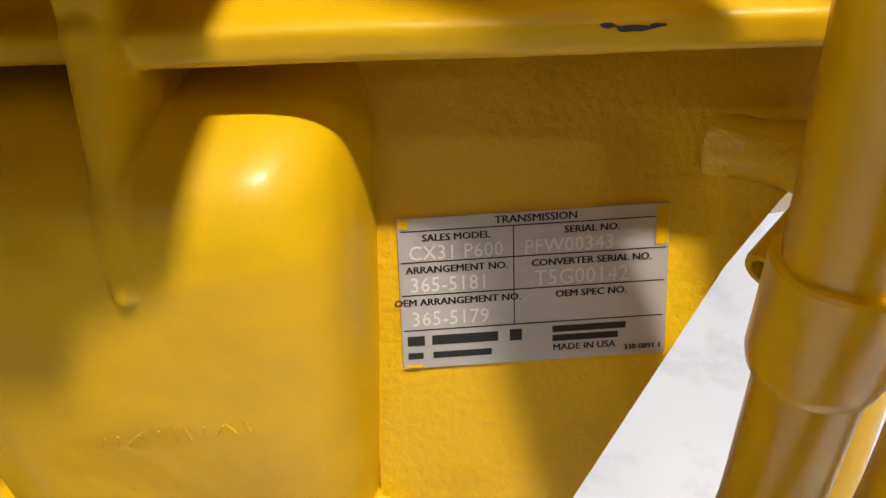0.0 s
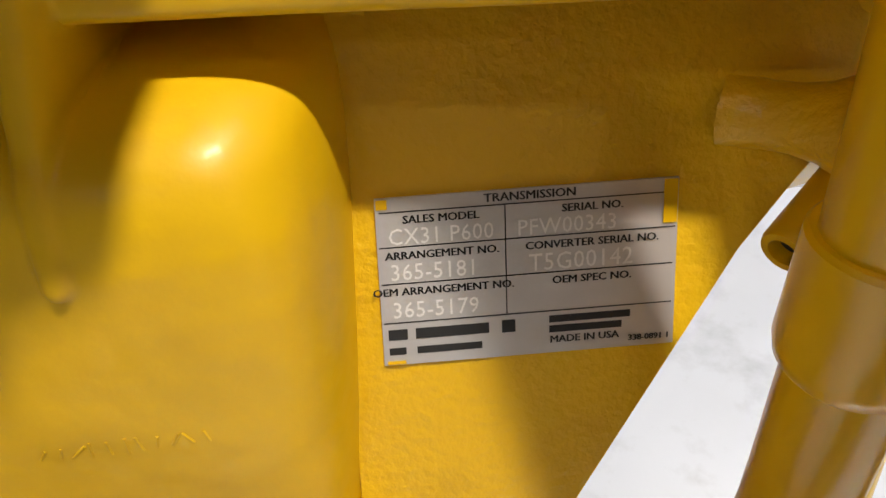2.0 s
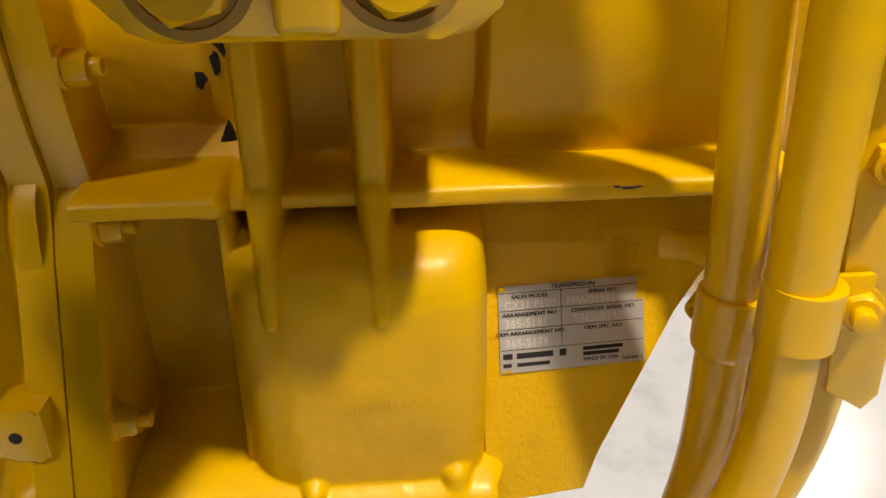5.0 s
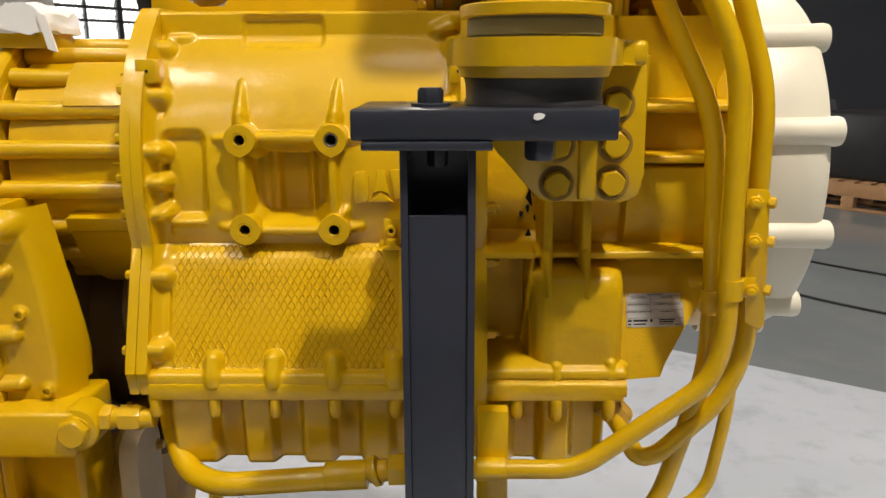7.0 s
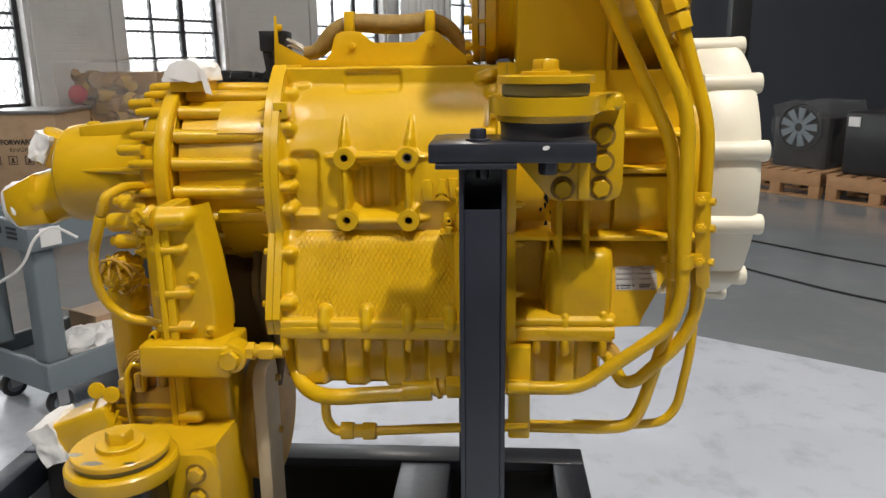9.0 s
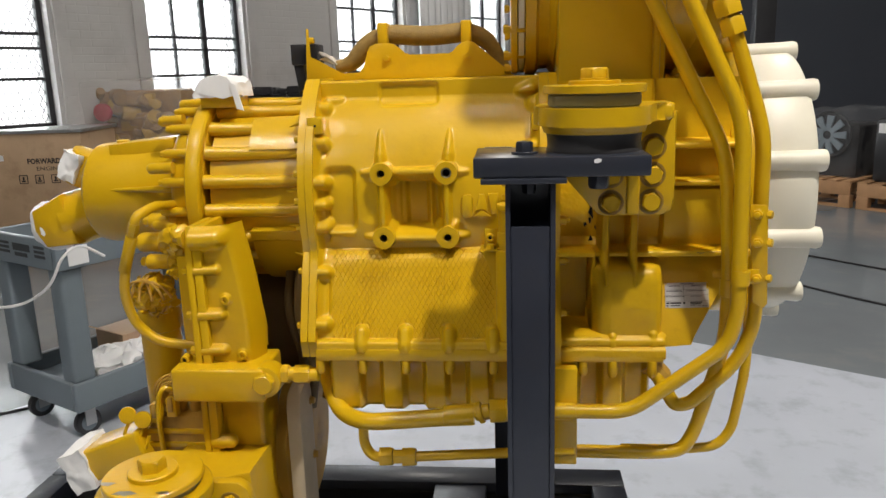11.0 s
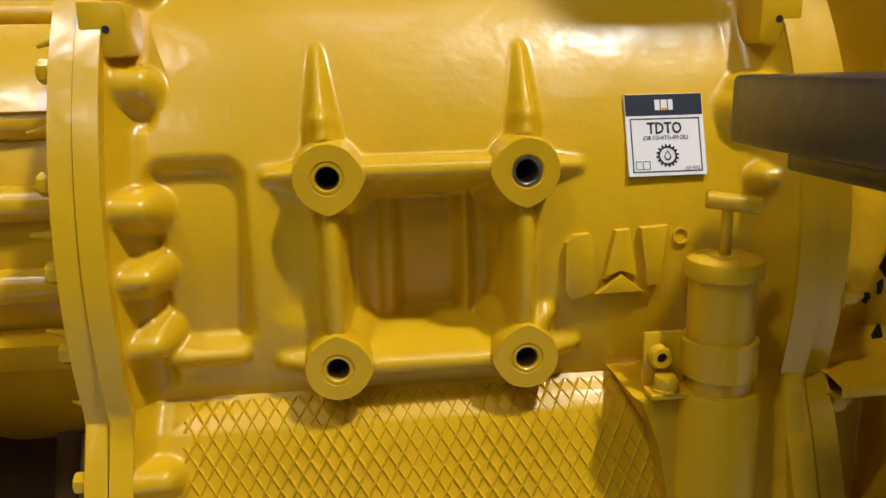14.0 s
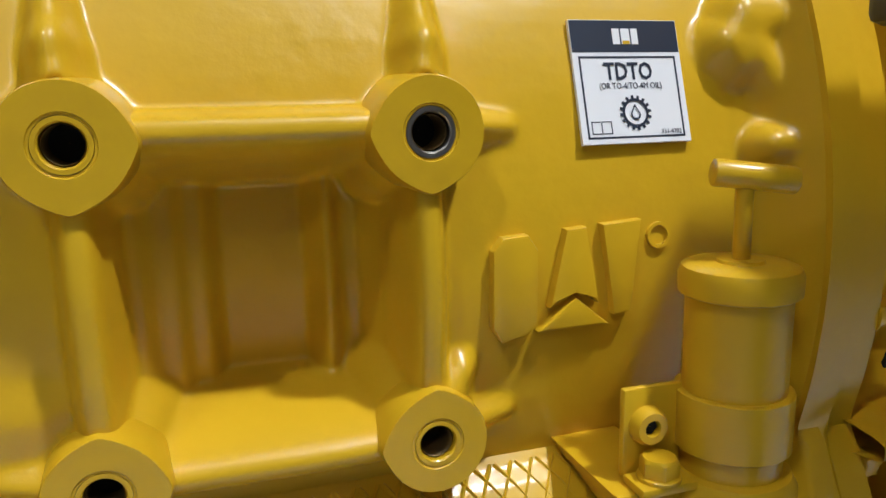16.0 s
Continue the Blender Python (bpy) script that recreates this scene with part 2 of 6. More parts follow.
def hexhead(bm, p, axis, flats, h, washer=0.0):
    """A six-sided bolt head with chamfer and washer face, standing on p along axis."""
    d, u, w = basis(axis)
    p = Vector(p)
    n = 24
    rings = []

    def ring(a, rad):
        rings.append([bm.verts.new(p + d * a + (u * math.cos(2 * math.pi * i / n) + w * math.sin(2 * math.pi * i / n)) * rad(i)) for i in range(n)])

    def hexa(k):
        return lambda i: k * flats / 2 / math.cos(radians((i * 360 / n + 30) % 60 - 30))
    a = 0.0
    if washer:
        ring(0, lambda i: washer)
        ring(h * 0.14, lambda i: washer)
        ring(h * 0.18, lambda i: washer * 0.96)
        a = h * 0.18
    ring(a, hexa(1))
    ring(h * 0.84, hexa(1))
    ring(h, lambda i: flats * 0.47)
    for r0, r1 in zip(rings, rings[1:]):
        for i in range(n):
            bm.faces.new((r0[i], r0[(i + 1) % n], r1[(i + 1) % n], r1[i]))
    bm.faces.new(rings[0][::-1])
    bm.faces.new(rings[-1])
    return bm


def rounded(points, radius, steps=6):
    """Rounds the corners of a polyline."""
    pts = [Vector(p) for p in points]
    out = [pts[0]]
    for a, b, c in zip(pts, pts[1:], pts[2:]):
        u, w = (a - b), (c - b)
        k = min(radius, u.length * 0.48, w.length * 0.48)
        s, e = b + u.normalized() * k, b + w.normalized() * k
        for i in range(steps + 1):
            t = i / steps
            out.append(s * (1 - t) ** 2 + b * 2 * t * (1 - t) + e * t * t)
    return out + [pts[-1]]


def tube(bm, points, r, fillet=0.04, n=18, steps=6):
    pts = rounded(points, fillet, steps) if fillet else [Vector(p) for p in points]
    rings = []
    ref = None
    for i, p in enumerate(pts):
        d = (pts[min(i + 1, len(pts) - 1)] - pts[max(i - 1, 0)]).normalized()
        if ref is None:
            ref = d.orthogonal().normalized()
        ref = (ref - d * ref.dot(d)).normalized()
        w = d.cross(ref)
        rr = r(i / (len(pts) - 1)) if callable(r) else r
        rings.append([bm.verts.new(p + (ref * math.cos(2 * math.pi * k / n) + w * math.sin(2 * math.pi * k / n)) * rr) for k in range(n)])
    for r0, r1 in zip(rings, rings[1:]):
        for k in range(n):
            bm.faces.new((r0[k], r0[(k + 1) % n], r1[(k + 1) % n], r1[k]))
    bm.faces.new(rings[0][::-1])
    bm.faces.new(rings[-1])
    return bm


def prism(bm, poly, plane, a0, a1, bev=0.0015):
    """A flat outline given a thickness: plane 'xz' runs along y, 'yz' along x, 'xy' along z."""
    def at(p, a):
        return {"xz": (p[0], a, p[1]), "yz": (a, p[0], p[1]), "xy": (p[0], p[1], a)}[plane]
    lo = [bm.verts.new(at(p, a0)) for p in poly]
    hi = [bm.verts.new(at(p, a1)) for p in poly]
    n = len(poly)
    f0, f1 = bm.faces.new(lo[::-1]), bm.faces.new(hi)
    for i in range(n):
        bm.faces.new((lo[i], lo[(i + 1) % n], hi[(i + 1) % n], hi[i]))
    if bev:
        bmesh.ops.bevel(bm, geom=list(f0.edges) + list(f1.edges), offset=bev, segments=2, profile=0.5, affect="EDGES")
    return bm


def arc_poly(cx, cz, r, a0, a1, n):
    return [(cx + r * math.cos(radians(a0 + (a1 - a0) * i / n)), cz + r * math.sin(radians(a0 + (a1 - a0) * i / n))) for i in range(n + 1)]


def ball(bm, c, rx, ry=None, rz=None, u=20, v=12):
    g = bmesh.ops.create_uvsphere(bm, u_segments=u, v_segments=v, radius=1)
    for vert in g["verts"]:
        vert.co = Vector(c) + Vector((vert.co.x * rx, vert.co.y * (ry or rx), vert.co.z * (rz or rx)))
    return bm


def lettering(name, body, size, m, material, parent, depth=0.0002, spread=1.0, align="LEFT", bold=0.022):
    cu = bpy.data.curves.new(name, "FONT")
    cu.body, cu.size, cu.extrude, cu.align_x, cu.space_character = body, size, depth, align, spread
    cu.resolution_u = 2
    cu.offset = size * bold
    tmp = bpy.data.objects.new(name, cu)
    me = bpy.data.meshes.new_from_object(tmp)
    bpy.data.objects.remove(tmp)
    me.transform(m)
    ob = finish(name, me, material, parent)
    if parent.type != "EMPTY":
        ob.matrix_parent_inverse = Matrix.Identity(4)
    return ob


def grid_mesh(P, closed_u=False, mask=None):
    """A mesh from an array of points, shape (nu, nv, 3); mask picks the faces that stay."""
    nu, nv = P.shape[:2]
    idx = np.arange(nu * nv).reshape(nu, nv)
    if closed_u:
        idx = np.vstack([idx, idx[:1]])
    q = np.stack([idx[:-1, :-1], idx[1:, :-1], idx[1:, 1:], idx[:-1, 1:]], -1)
    if mask is not None:
        q = q[mask]
    q = q.reshape(-1, 4)
    me = bpy.data.meshes.new("surface")
    me.from_pydata(P.reshape(-1, 3).tolist(), [], q.tolist())
    me.update()
    return me


def smax(a, b, k):
    t = np.clip(0.5 + 0.5 * (a - b) / k, 0, 1)
    return b + (a - b) * t + k * t * (1 - t)


def ridge(X, Z, x0, z0, x1, z1, r0, r1, h0, h1, power=2.6):
    """Height of a rounded rib from (x0, z0) to (x1, z1); below zero away from it."""
    dx, dz = x1 - x0, z1 - z0
    L = dx * dx + dz * dz + 1e-12
    t = np.clip(((X - x0) * dx + (Z - z0) * dz) / L, 0, 1)
    d = np.hypot(X - x0 - t * dx, Z - z0 - t * dz)
    r, h = r0 + (r1 - r0) * t, h0 + (h1 - h0) * t
    return np.maximum(h - 0.016 * (d / r) ** power, -0.05)


def pocket(X, Z, x0, x1, z0, z1, corner, soft):
    """1 inside a rounded rectangle, 0 outside, with a soft rim."""
    cx, cz, hx, hz = (x0 + x1) / 2, (z0 + z1) / 2, (x1 - x0) / 2 - corner, (z1 - z0) / 2 - corner
    qx, qz = np.maximum(np.abs(X - cx) - hx, 0), np.maximum(np.abs(Z - cz) - hz, 0)
    d = np.hypot(qx, qz) - corner
    t = np.clip(0.5 - d / soft, 0, 1)
    return t * t * (3 - 2 * t)


# ---- the hall ----
AY, AZ = 0.284, 1.28  # the drive axis, along x


def slab(name, x0, x1, y0, y1, z0, z1, material, label, category):
    ob = part(name, box(B(), x0, x1, y0, y1, z0, z1, 0), material)
    return tagged(ob, label, category, kind="structure")


slab("floor", -14, 14, -12, 22, -0.12, 0, floor_grey, "grey glossy epoxy workshop floor with scuffs", "floor")
bm = B()
prism(bm, [(-1.6, 2.6), (1.15, 2.78), (2.25, 2.08), (4.2, 0.7), (4.2, -2.6), (-2.6, -2.6), (-2.6, 1.3)], "xy", 0.001, 0.004, 0)
tagged(part("floor_marking", bm, floor_white), "white painted epoxy work bay, scuffed and scratched", "floor", kind="structure")
slab("ceiling", -14, 14, -12, 22, 6.0, 6.2, ceiling_m, "plain dark grey ceiling of the hall", "ceiling")

# the window wall runs at an angle behind the machine
WA, WD = Vector((-4.08, 5.25, 0)), Vector((0.508, 0.861, 0)).normalized()
WN = Vector((WD.y, -WD.x, 0))  # towards the room
WALL = Matrix((((WD.x, -WN.x, 0, WA.x)), ((WD.y, -WN.y, 0, WA.y)), (0, 0, 1, 0), (0, 0, 0, 1)))  # u along, v outwards, z up
WINDOWS = ((-1.45, 0.17), (1.18, 2.42), (3.98, 5.35), (6.75, 8.2))
SILL, HEAD = 1.14, 3.4


def wall_part(name, boxes, material, parent=None, label="", bev=0.0):
    bm = B()
    for b in boxes:
        box(bm, *b, bev)
    bmesh.ops.transform(bm, matrix=WALL, verts=bm.verts[:])
    return part(name, bm, material, parent, label)


pieces, u = [], -9.0
for w0, w1 in WINDOWS:
    pieces.append((u, w0, 0, 0.35, 0, 6))
    pieces.append((w0, w1, 0, 0.35, 0, SILL))
    pieces.append((w0, w1, 0, 0.35, HEAD, 6))
    u = w1
pieces.append((u, 8.4, 0, 0.35, 0, 6))
tagged(wall_part("wall_north", pieces, wall_white), "white painted brick wall with tall steel windows", "wall", kind="structure")
for k, (w0, w1) in enumerate(WINDOWS):
    win = thing("window_%d" % (k + 1), tuple(WALL @ Vector(((w0 + w1) / 2, 0, SILL))), "dark steel window with wired glass panes, bright outside", "window", "steel windows", "structure")
    base = HOME[win.name]
    bars = [(w0, w0 + 0.05, 0.1, 0.16, SILL, HEAD), (w1 - 0.05, w1, 0.1, 0.16, SILL, HEAD), (w0, w1, 0.1, 0.16, SILL, SILL + 0.05), (w0, w1, 0.1, 0.16, HEAD - 0.05, HEAD)]
    wall_part("window_frame", bars, frame_dark, win)
    zs = [SILL, 1.59, 1.99, 2.42, 2.9, HEAD]
    us = [w0 + (w1 - w0) * f for f in (0, 0.31, 0.62, 1)]
    for z in zs[1:-1]:
        wall_part("glazing_bar", [(w0 + 0.05, w1 - 0.05, 0.11, 0.15, z - 0.014, z + 0.014)], frame_dark, win)
    wall_part("glazing_bar", [(w0 + 0.05, w1 - 0.05, 0.105, 0.155, 1.85, 1.875)], frame_dark, win)
    for q, uu in enumerate(us[1:-1]):
        t = 0.012 if q == 0 else 0.03
        wall_part("mullion", [(uu - t, uu + t, 0.105, 0.155, SILL + 0.05, HEAD - 0.05)], frame_dark, win)
    wall_part("window_sill", [(w0 - 0.04, w1 + 0.04, -0.06, 0.1, SILL - 0.05, SILL)], wall_white, win)
    for u0, u1 in zip(us, us[1:]):
        for z0, z1 in zip(zs, zs[1:]):
            pane = wall_part("pane", [(u0 + 0.015, u1 - 0.015, 0.128, 0.132, z0 + 0.015, z1 - 0.015)], glass_m, win)
            pane.visible_shadow = False
    # wire lattice inside the glass
    bm = B()
    for sgn in (1, -1):
        for i in range(-40, 60):
            a0 = w0 + i * 0.06
            pts = []
            for zz in (SILL + 0.05, HEAD - 0.05):
                pts.append((a0 + sgn * (zz - SILL) * 0.55 + (0 if sgn > 0 else 1.2), zz))
            (ua, za), (ub, zb) = pts
            lo, hi = w0 + 0.05, w1 - 0.05
            t0, t1 = 0.0, 1.0
            du = ub - ua
            ta, tb = (lo - ua) / du, (hi - ua) / du
            t0, t1 = max(t0, min(ta, tb)), min(t1, max(ta, tb))
            if t1 - t0 < 0.02:
                continue
            p, q = (ua + du * t0, za + (zb - za) * t0), (ua + du * t1, za + (zb - za) * t1)
            vs = [bm.verts.new((p[0] - 0.0042, 0.122, p[1])), bm.verts.new((p[0] + 0.0042, 0.122, p[1])), bm.verts.new((q[0] + 0.0042, 0.122, q[1])), bm.verts.new((q[0] - 0.0042, 0.122, q[1]))]
            bm.faces.new(vs)
    bmesh.ops.transform(bm, matrix=WALL, verts=bm.verts[:])
    part("wire_mesh", bm, frame_dark, win)
    # light from outside
    eye = WALL @ Vector(((w0 + w1) / 2, 0.30, (SILL + HEAD) / 2))
    lamp("window_daylight", eye, eye + WN, w1 - w0, 90, (0.9, 0.96, 1.0), HEAD - SILL)
    # casing boards beside the opening
    for uu in (w0 - 0.16, w1 + 0.04):
        wall_part("casing", [(uu, uu + 0.12, -0.03, 0.0, SILL - 0.05, HEAD)], wall_white, win, bev=0.004)
tagged(wall_part("backdrop", [(-6, 10, 1.4, 1.45, -0.5, 6)], glow), "bright overcast daylight outside the windows", "sky", kind="structure")

corner = WALL @ Vector((8.4, 0, 0))
slab("wall_east_dado", corner.x - 0.1, 14, corner.y, corner.y + 0.3, 0, 2.75, wall_dark, "slate grey painted lower wall", "wall")
slab("wall_east", corner.x - 0.1, 14, corner.y + 0.01, corner.y + 0.3, 2.75, 6, wall_beige, "beige painted upper wall", "wall")
slab("wall_south", -14, 14, -12.3, -12, 0, 6, wall_beige, "plain painted wall behind", "wall")
slab("wall_side", 14, 14.3, -12, 22, 0, 6, wall_beige, "plain painted side wall", "wall")
slab("wall_west", -14.3, -14, -12, 22, 0, 6, wall_beige, "plain painted side wall", "wall")

# ---- the stand ----
stand = thing("machine_stand", (0.21, 0.2, 0), "black painted steel stand that carries the transmission", "stand")
part("post", prism(B(), [(0.176, -0.277), (0.1835, -0.277), (0.1835, -0.2075), (0.2445, -0.2075), (0.2445, -0.277), (0.252, -0.277), (0.252, -0.20), (0.176, -0.20)], "xy", 0.12, 1.3603, 0.001), black_paint, stand, "black square steel tube post")
part("front_plate", box(B(), 0.1837, 0.2443, -0.2745, -0.267, 0.12, 1.293, 0.001), black_paint, stand)
hp = part("head_plate", box(B(), 0.1285, 0.391, -0.285, -0.128, 1.3695, 1.4005, 0.003), black_paint, stand)
part("paint_chip", prism(B(), [(0.307, 1.391), (0.311, 1.3895), (0.317, 1.3915), (0.3185, 1.395), (0.314, 1.3968), (0.308, 1.3955)], "xz", -0.2862, -0.284, 0), label_white, hp, "white chip in the black paint")
part("cap_plate", box(B(), 0.139, 0.268, -0.29, -0.16, 1.3605, 1.3692, 0.002), black_paint, stand)
bm = B()
hexhead(bm, (0.206, -0.232, 1.4005), (0, 0, 1), 0.024, 0.019, 0.0205)
part("bolt", bm, black_paint, stand, "black hexagon bolt")
bm = B()
hexhead(bm, (0.32, -0.235, 1.3694), (0, 0, -1), 0.03, 0.024, 0.019)
part("nut", bm, black_paint, stand)
bm = B()
hexhead(bm, (0.213, -0.23, 1.3602), (0, 0, -1), 0.02, 0.022, 0.014)
part("bolt", bm, black_paint, stand)
for args in ((-1.32, 0.52, 0.70, 0.80, 0.19, 0.29), (0.42, 0.52, -0.36, 0.6995, 0.19, 0.29), (-1.32, -1.24, -0.36, 0.6995, 0.19, 0.29), (-1.32, 0.52, -0.46, -0.3605, 0.02, 0.12), (-0.06, 0.10, -0.20, 0.6995, 0.20, 0.285)):
    part("beam", box(B(), *args, 0.006), black_paint, stand)
part("drip_tray", box(B(), -1.2395, 0.4195, -0.36, 0.6995, 0.10, 0.105, 0.001), tray_m, stand, "black oil drip tray")
part("tray_wall", box(B(), -1.2395, 0.4195, 0.690, 0.6995, 0.105, 0.26, 0.001), tray_m, stand)
for fx, fy in ((-1.27, 0.75), (0.47, 0.75), (-1.27, -0.41), (0.47, -0.41)):
    part("foot", box(B(), fx - 0.05, fx + 0.05, fy - 0.05, fy + 0.05, 0.004, 0.195 if fy > 0 else 0.03, 0.003), black_paint, stand)
part("rear_post", box(B(), 0.13, 0.19, 0.62, 0.695, 0.295, 1.0, 0.003), black_paint, stand)
# ---- the transmission ----
tr = thing("transmission", (0.0, AY, 0.86), "yellow painted heavy-machine powershift transmission mounted on a stand", "transmission")

# main case: an outline in y and z, drawn along x, with cast ribs and pockets in relief
R = 0.270


def case_outline(n_front, n_back):
    pts = [(-0.046, 1.010), (-0.047, 1.02)]
    for i in range(1, 9):  # the sloping lower side
        t = i / 8
        pts.append((-0.046 + 0.050 * t, 1.02 + 0.143 * t))
    pts += [(0.0095, 1.175), (0.017, 1.183), (0.0245, 1.1885)]
    a0, a1 = math.asin((1.193 - AZ) / R), math.asin((1.472 - AZ) / R)
    for i in range(41):
        a = a0 + (a1 - a0) * i / 40
        pts.append((AY - R * math.cos(a), AZ + R * math.sin(a)))
    pts += [(0.1010, 1.4790), (0.1035, 1.484), (0.104, 1.5135), (0.108, 1.517), (0.44, 1.517)]
    front = np.array(pts)
    back = []
    for i in range(24):
        a = math.asin(0.2 / R) - (math.asin(0.2 / R) + 1.05) * i / 23
        back.append((AY + R * math.cos(a), AZ + R * math.sin(a)))
    back += [(0.45, 0.98), (-0.04, 0.98)]
    d = np.r_[0, np.cumsum(np.hypot(*np.diff(front, axis=0).T))]
    s = np.linspace(0, d[-1], n_front)
    fr = np.c_[np.interp(s, d, front[:, 0]), np.interp(s, d, front[:, 1])]
    return np.vstack([fr, np.array(back)]), n_front


XS = np.linspace(-0.193, 0.252, 400)
prof, NF = case_outline(600, 0)
nor = np.gradient(prof[:NF], axis=0)
nor = np.c_[-nor[:, 1], nor[:, 0]]
for _ in range(3):
    nor[1:-1] = (nor[:-2] + nor[1:-1] * 2 + nor[2:]) / 4
nor /= np.linalg.norm(nor, axis=1)[:, None]
X, Zg = np.meshgrid(XS, prof[:NF, 1])
h = np.zeros_like(X)
k = 0.007
H4 = 0.0625
# pockets
h -= 0.012 * pocket(X, Zg, -0.176, -0.118, 1.233, 1.352, 0.012, 0.010)
h -= 0.022 * pocket(X, Zg, -0.0560, 0.0570, 1.2175, 1.338, 0.012, 0.013)
h -= 0.007 * pocket(X, Zg, -0.044, 0.050, 1.2185, 1.337, 0.010, 0.010)
h -= 0.005 * pocket(X, Zg, -0.031, 0.046, 1.2195, 1.336, 0.006, 0.0055)
h -= 0.010 * pocket(X, Zg, -0.0185, 0.023, 1.2215, 1.334, 0.006, 0.008)
h += 0.004 * pocket(X, Zg, 0.026, 0.0315, 1.222, 1.335, 0.0025, 0.004)
h -= 0.003 * pocket(X, Zg, 0.034, 0.043, 1.226, 1.331, 0.003, 0.004)
# hollows between the bolt bosses beside the flange
for z0, z1 in ((1.292, 1.314), (1.250, 1.273), (1.205, 1.230), (1.375, 1.390), (1.072, 1.135)):
    h -= 0.008 * pocket(X, Zg, -0.205, -0.172, z0, z1, 0.007, 0.010)
h -= 0.005 * pocket(X, Zg, -0.100, -0.072, 1.25, 1.33, 0.012, 0.02)
feats = []
for sx in (-1, 1):
    for sz in (-1, 1):
        feats.append((sx * H4, AZ + sz * H4, sx * H4, AZ + sz * H4, 0.0235, 0.0235, 0.013, 0.013, 4))
    feats.append((sx * H4, AZ + H4, sx * H4 * 1.05, AZ + H4 + 0.030, 0.0122, 0.0104, 0.019, 0.017, 2.2))
    feats.append((sx * H4 * 1.05, AZ + H4 + 0.030, sx * H4 * 1.08, AZ + H4 + 0.076, 0.0104, 0.0074, 0.017, 0.003, 2.2))
    feats.append((sx * H4, AZ - H4, sx * H4, AZ + H4, 0.0085, 0.0085, 0.0140, 0.0140, 4))
    feats.append((sx * H4, AZ + H4, sx * (H4 + 0.038), AZ + H4, 0.0115, 0.0085, 0.016, 0.006, 2.0))
    feats.append((sx * H4, AZ - H4, sx * (H4 + 0.036), AZ - H4 + 0.002, 0.0115, 0.0085, 0.016, 0.006, 2.0))
for sz in (-1, 1):
    feats.append((-H4, AZ + sz * H4, H4, AZ + sz * H4, 0.0085, 0.0085, 0.017, 0.017, 4))
feats.append((0.070, AZ - H4 + 0.016, 0.077, AZ - H4 + 0.026, 0.0135, 0.009, 0.017, 0.011, 2.4))
# ledge under the small pocket and bolt bosses beside the flange
feats.append((-0.17, 1.226, -0.125, 1.226, 0.008, 0.008, 0.006, 0.006, 2.6))
for z, rr, hh in ((1.462, 0.013, 0.018), (1.398, 0.014, 0.021), (1.325, 0.0125, 0.024), (1.284, 0.0115, 0.023), (1.2405, 0.012, 0.022), (1.150, 0.0125, 0.022), (1.054, 0.0135, 0.024)):
    feats.append((-0.20, z, -0.1765, z, rr, rr * 0.95, hh, hh * 0.85, 2.6))
for x, z, rr, hh in ((0.228, 1.462, 0.015, 0.018), (0.219, 1.384, 0.0135, 0.019), (0.226, 1.329, 0.0105, 0.018), (0.240, 1.289, 0.009, 0.016), (0.238, 1.236, 0.011, 0.014)):
    feats.append((x, z, 0.258, z, rr, rr, hh, hh * 1.15, 3))
feats.append((0.211, 1.374, 0.216, 1.368, 0.0145, 0.014, 0.016, 0.014, 2.4))
feats.append((0.222, 1.372, 0.233, 1.354, 0.0125, 0.011, 0.016, 0.013, 2.4))
feats.append((0.206, 1.488, 0.226, 1.496, 0.014, 0.014, 0.016, 0.018, 2.4))
feats.append((-0.178, 1.476, -0.150, 1.480, 0.010, 0.009, 0.012, 0.006, 2.4))
# bosses over the pan bolts
for i in range(5):
    x = -0.106 + 0.0847 * i
    feats.append((x, 1.008, x, 1.040, 0.0135, 0.0135, 0.019, 0.019, 3.4))
feats.append((-0.19, 1.012, 0.252, 1.012, 0.016, 0.016, 0.012, 0.012, 6))
for f in feats:
    h = smax(h, ridge(X, Zg, *f[:8], power=f[8]) - 0.0008, k)
# the case flares out into its end flanges
flare = np.where(X > 0.213, 0.030 * np.clip((X - 0.213) / 0.026, 0, 1) ** 2.2 - 0.002, -0.05)
flare = np.where(X < -0.176, 0.022 * (np.clip(-0.176 - X, 0, 1) / 0.017) ** 2.2 - 0.002, flare)
flare = np.where((Zg < 1.035) | (Zg > 1.47), -0.05, flare)
h = smax(h, flare * np.interp(Zg, [1.12, 1.2], [0.5, 1.0]) - np.interp(Zg, [1.12, 1.2], [0.001, 0.0]), 0.006)
for sx in (-1, 1):
    for sz in (-1, 1):
        inside = np.hypot(X - sx * H4, Zg - AZ - sz * H4) < 0.0135
        h = np.where(inside, -0.035, h)
# notch in the top edge, and a boss at its end
h -= 0.006 * pocket(X, Zg, -0.074, 0.042, 1.4685, 1.509, 0.008, 0.007)
for _ in range(3):
    h[1:-1] = (h[:-2] + 2 * h[1:-1] + h[2:]) / 4
    h[:, 1:-1] = (h[:, :-2] + 2 * h[:, 1:-1] + h[:, 2:]) / 4
h = h + 0.0006 * np.sin(X * 31 + Zg * 17) * np.sin(X * 23 - Zg * 41)
P = np.zeros((len(prof), len(XS), 3))
P[:, :, 0] = XS[None, :]
P[:, :, 1] = prof[:, 0][:, None]
P[:, :, 2] = prof[:, 1][:, None]
P[:NF, :, 1] += nor[:, 0][:, None] * h
P[:NF, :, 2] += nor[:, 1][:, None] * h
case = finish("main_case", grid_mesh(P, True), cast, tr, "yellow cast main case with bosses and ribs", 50)
HOME[case.name] = HOME[tr.name]


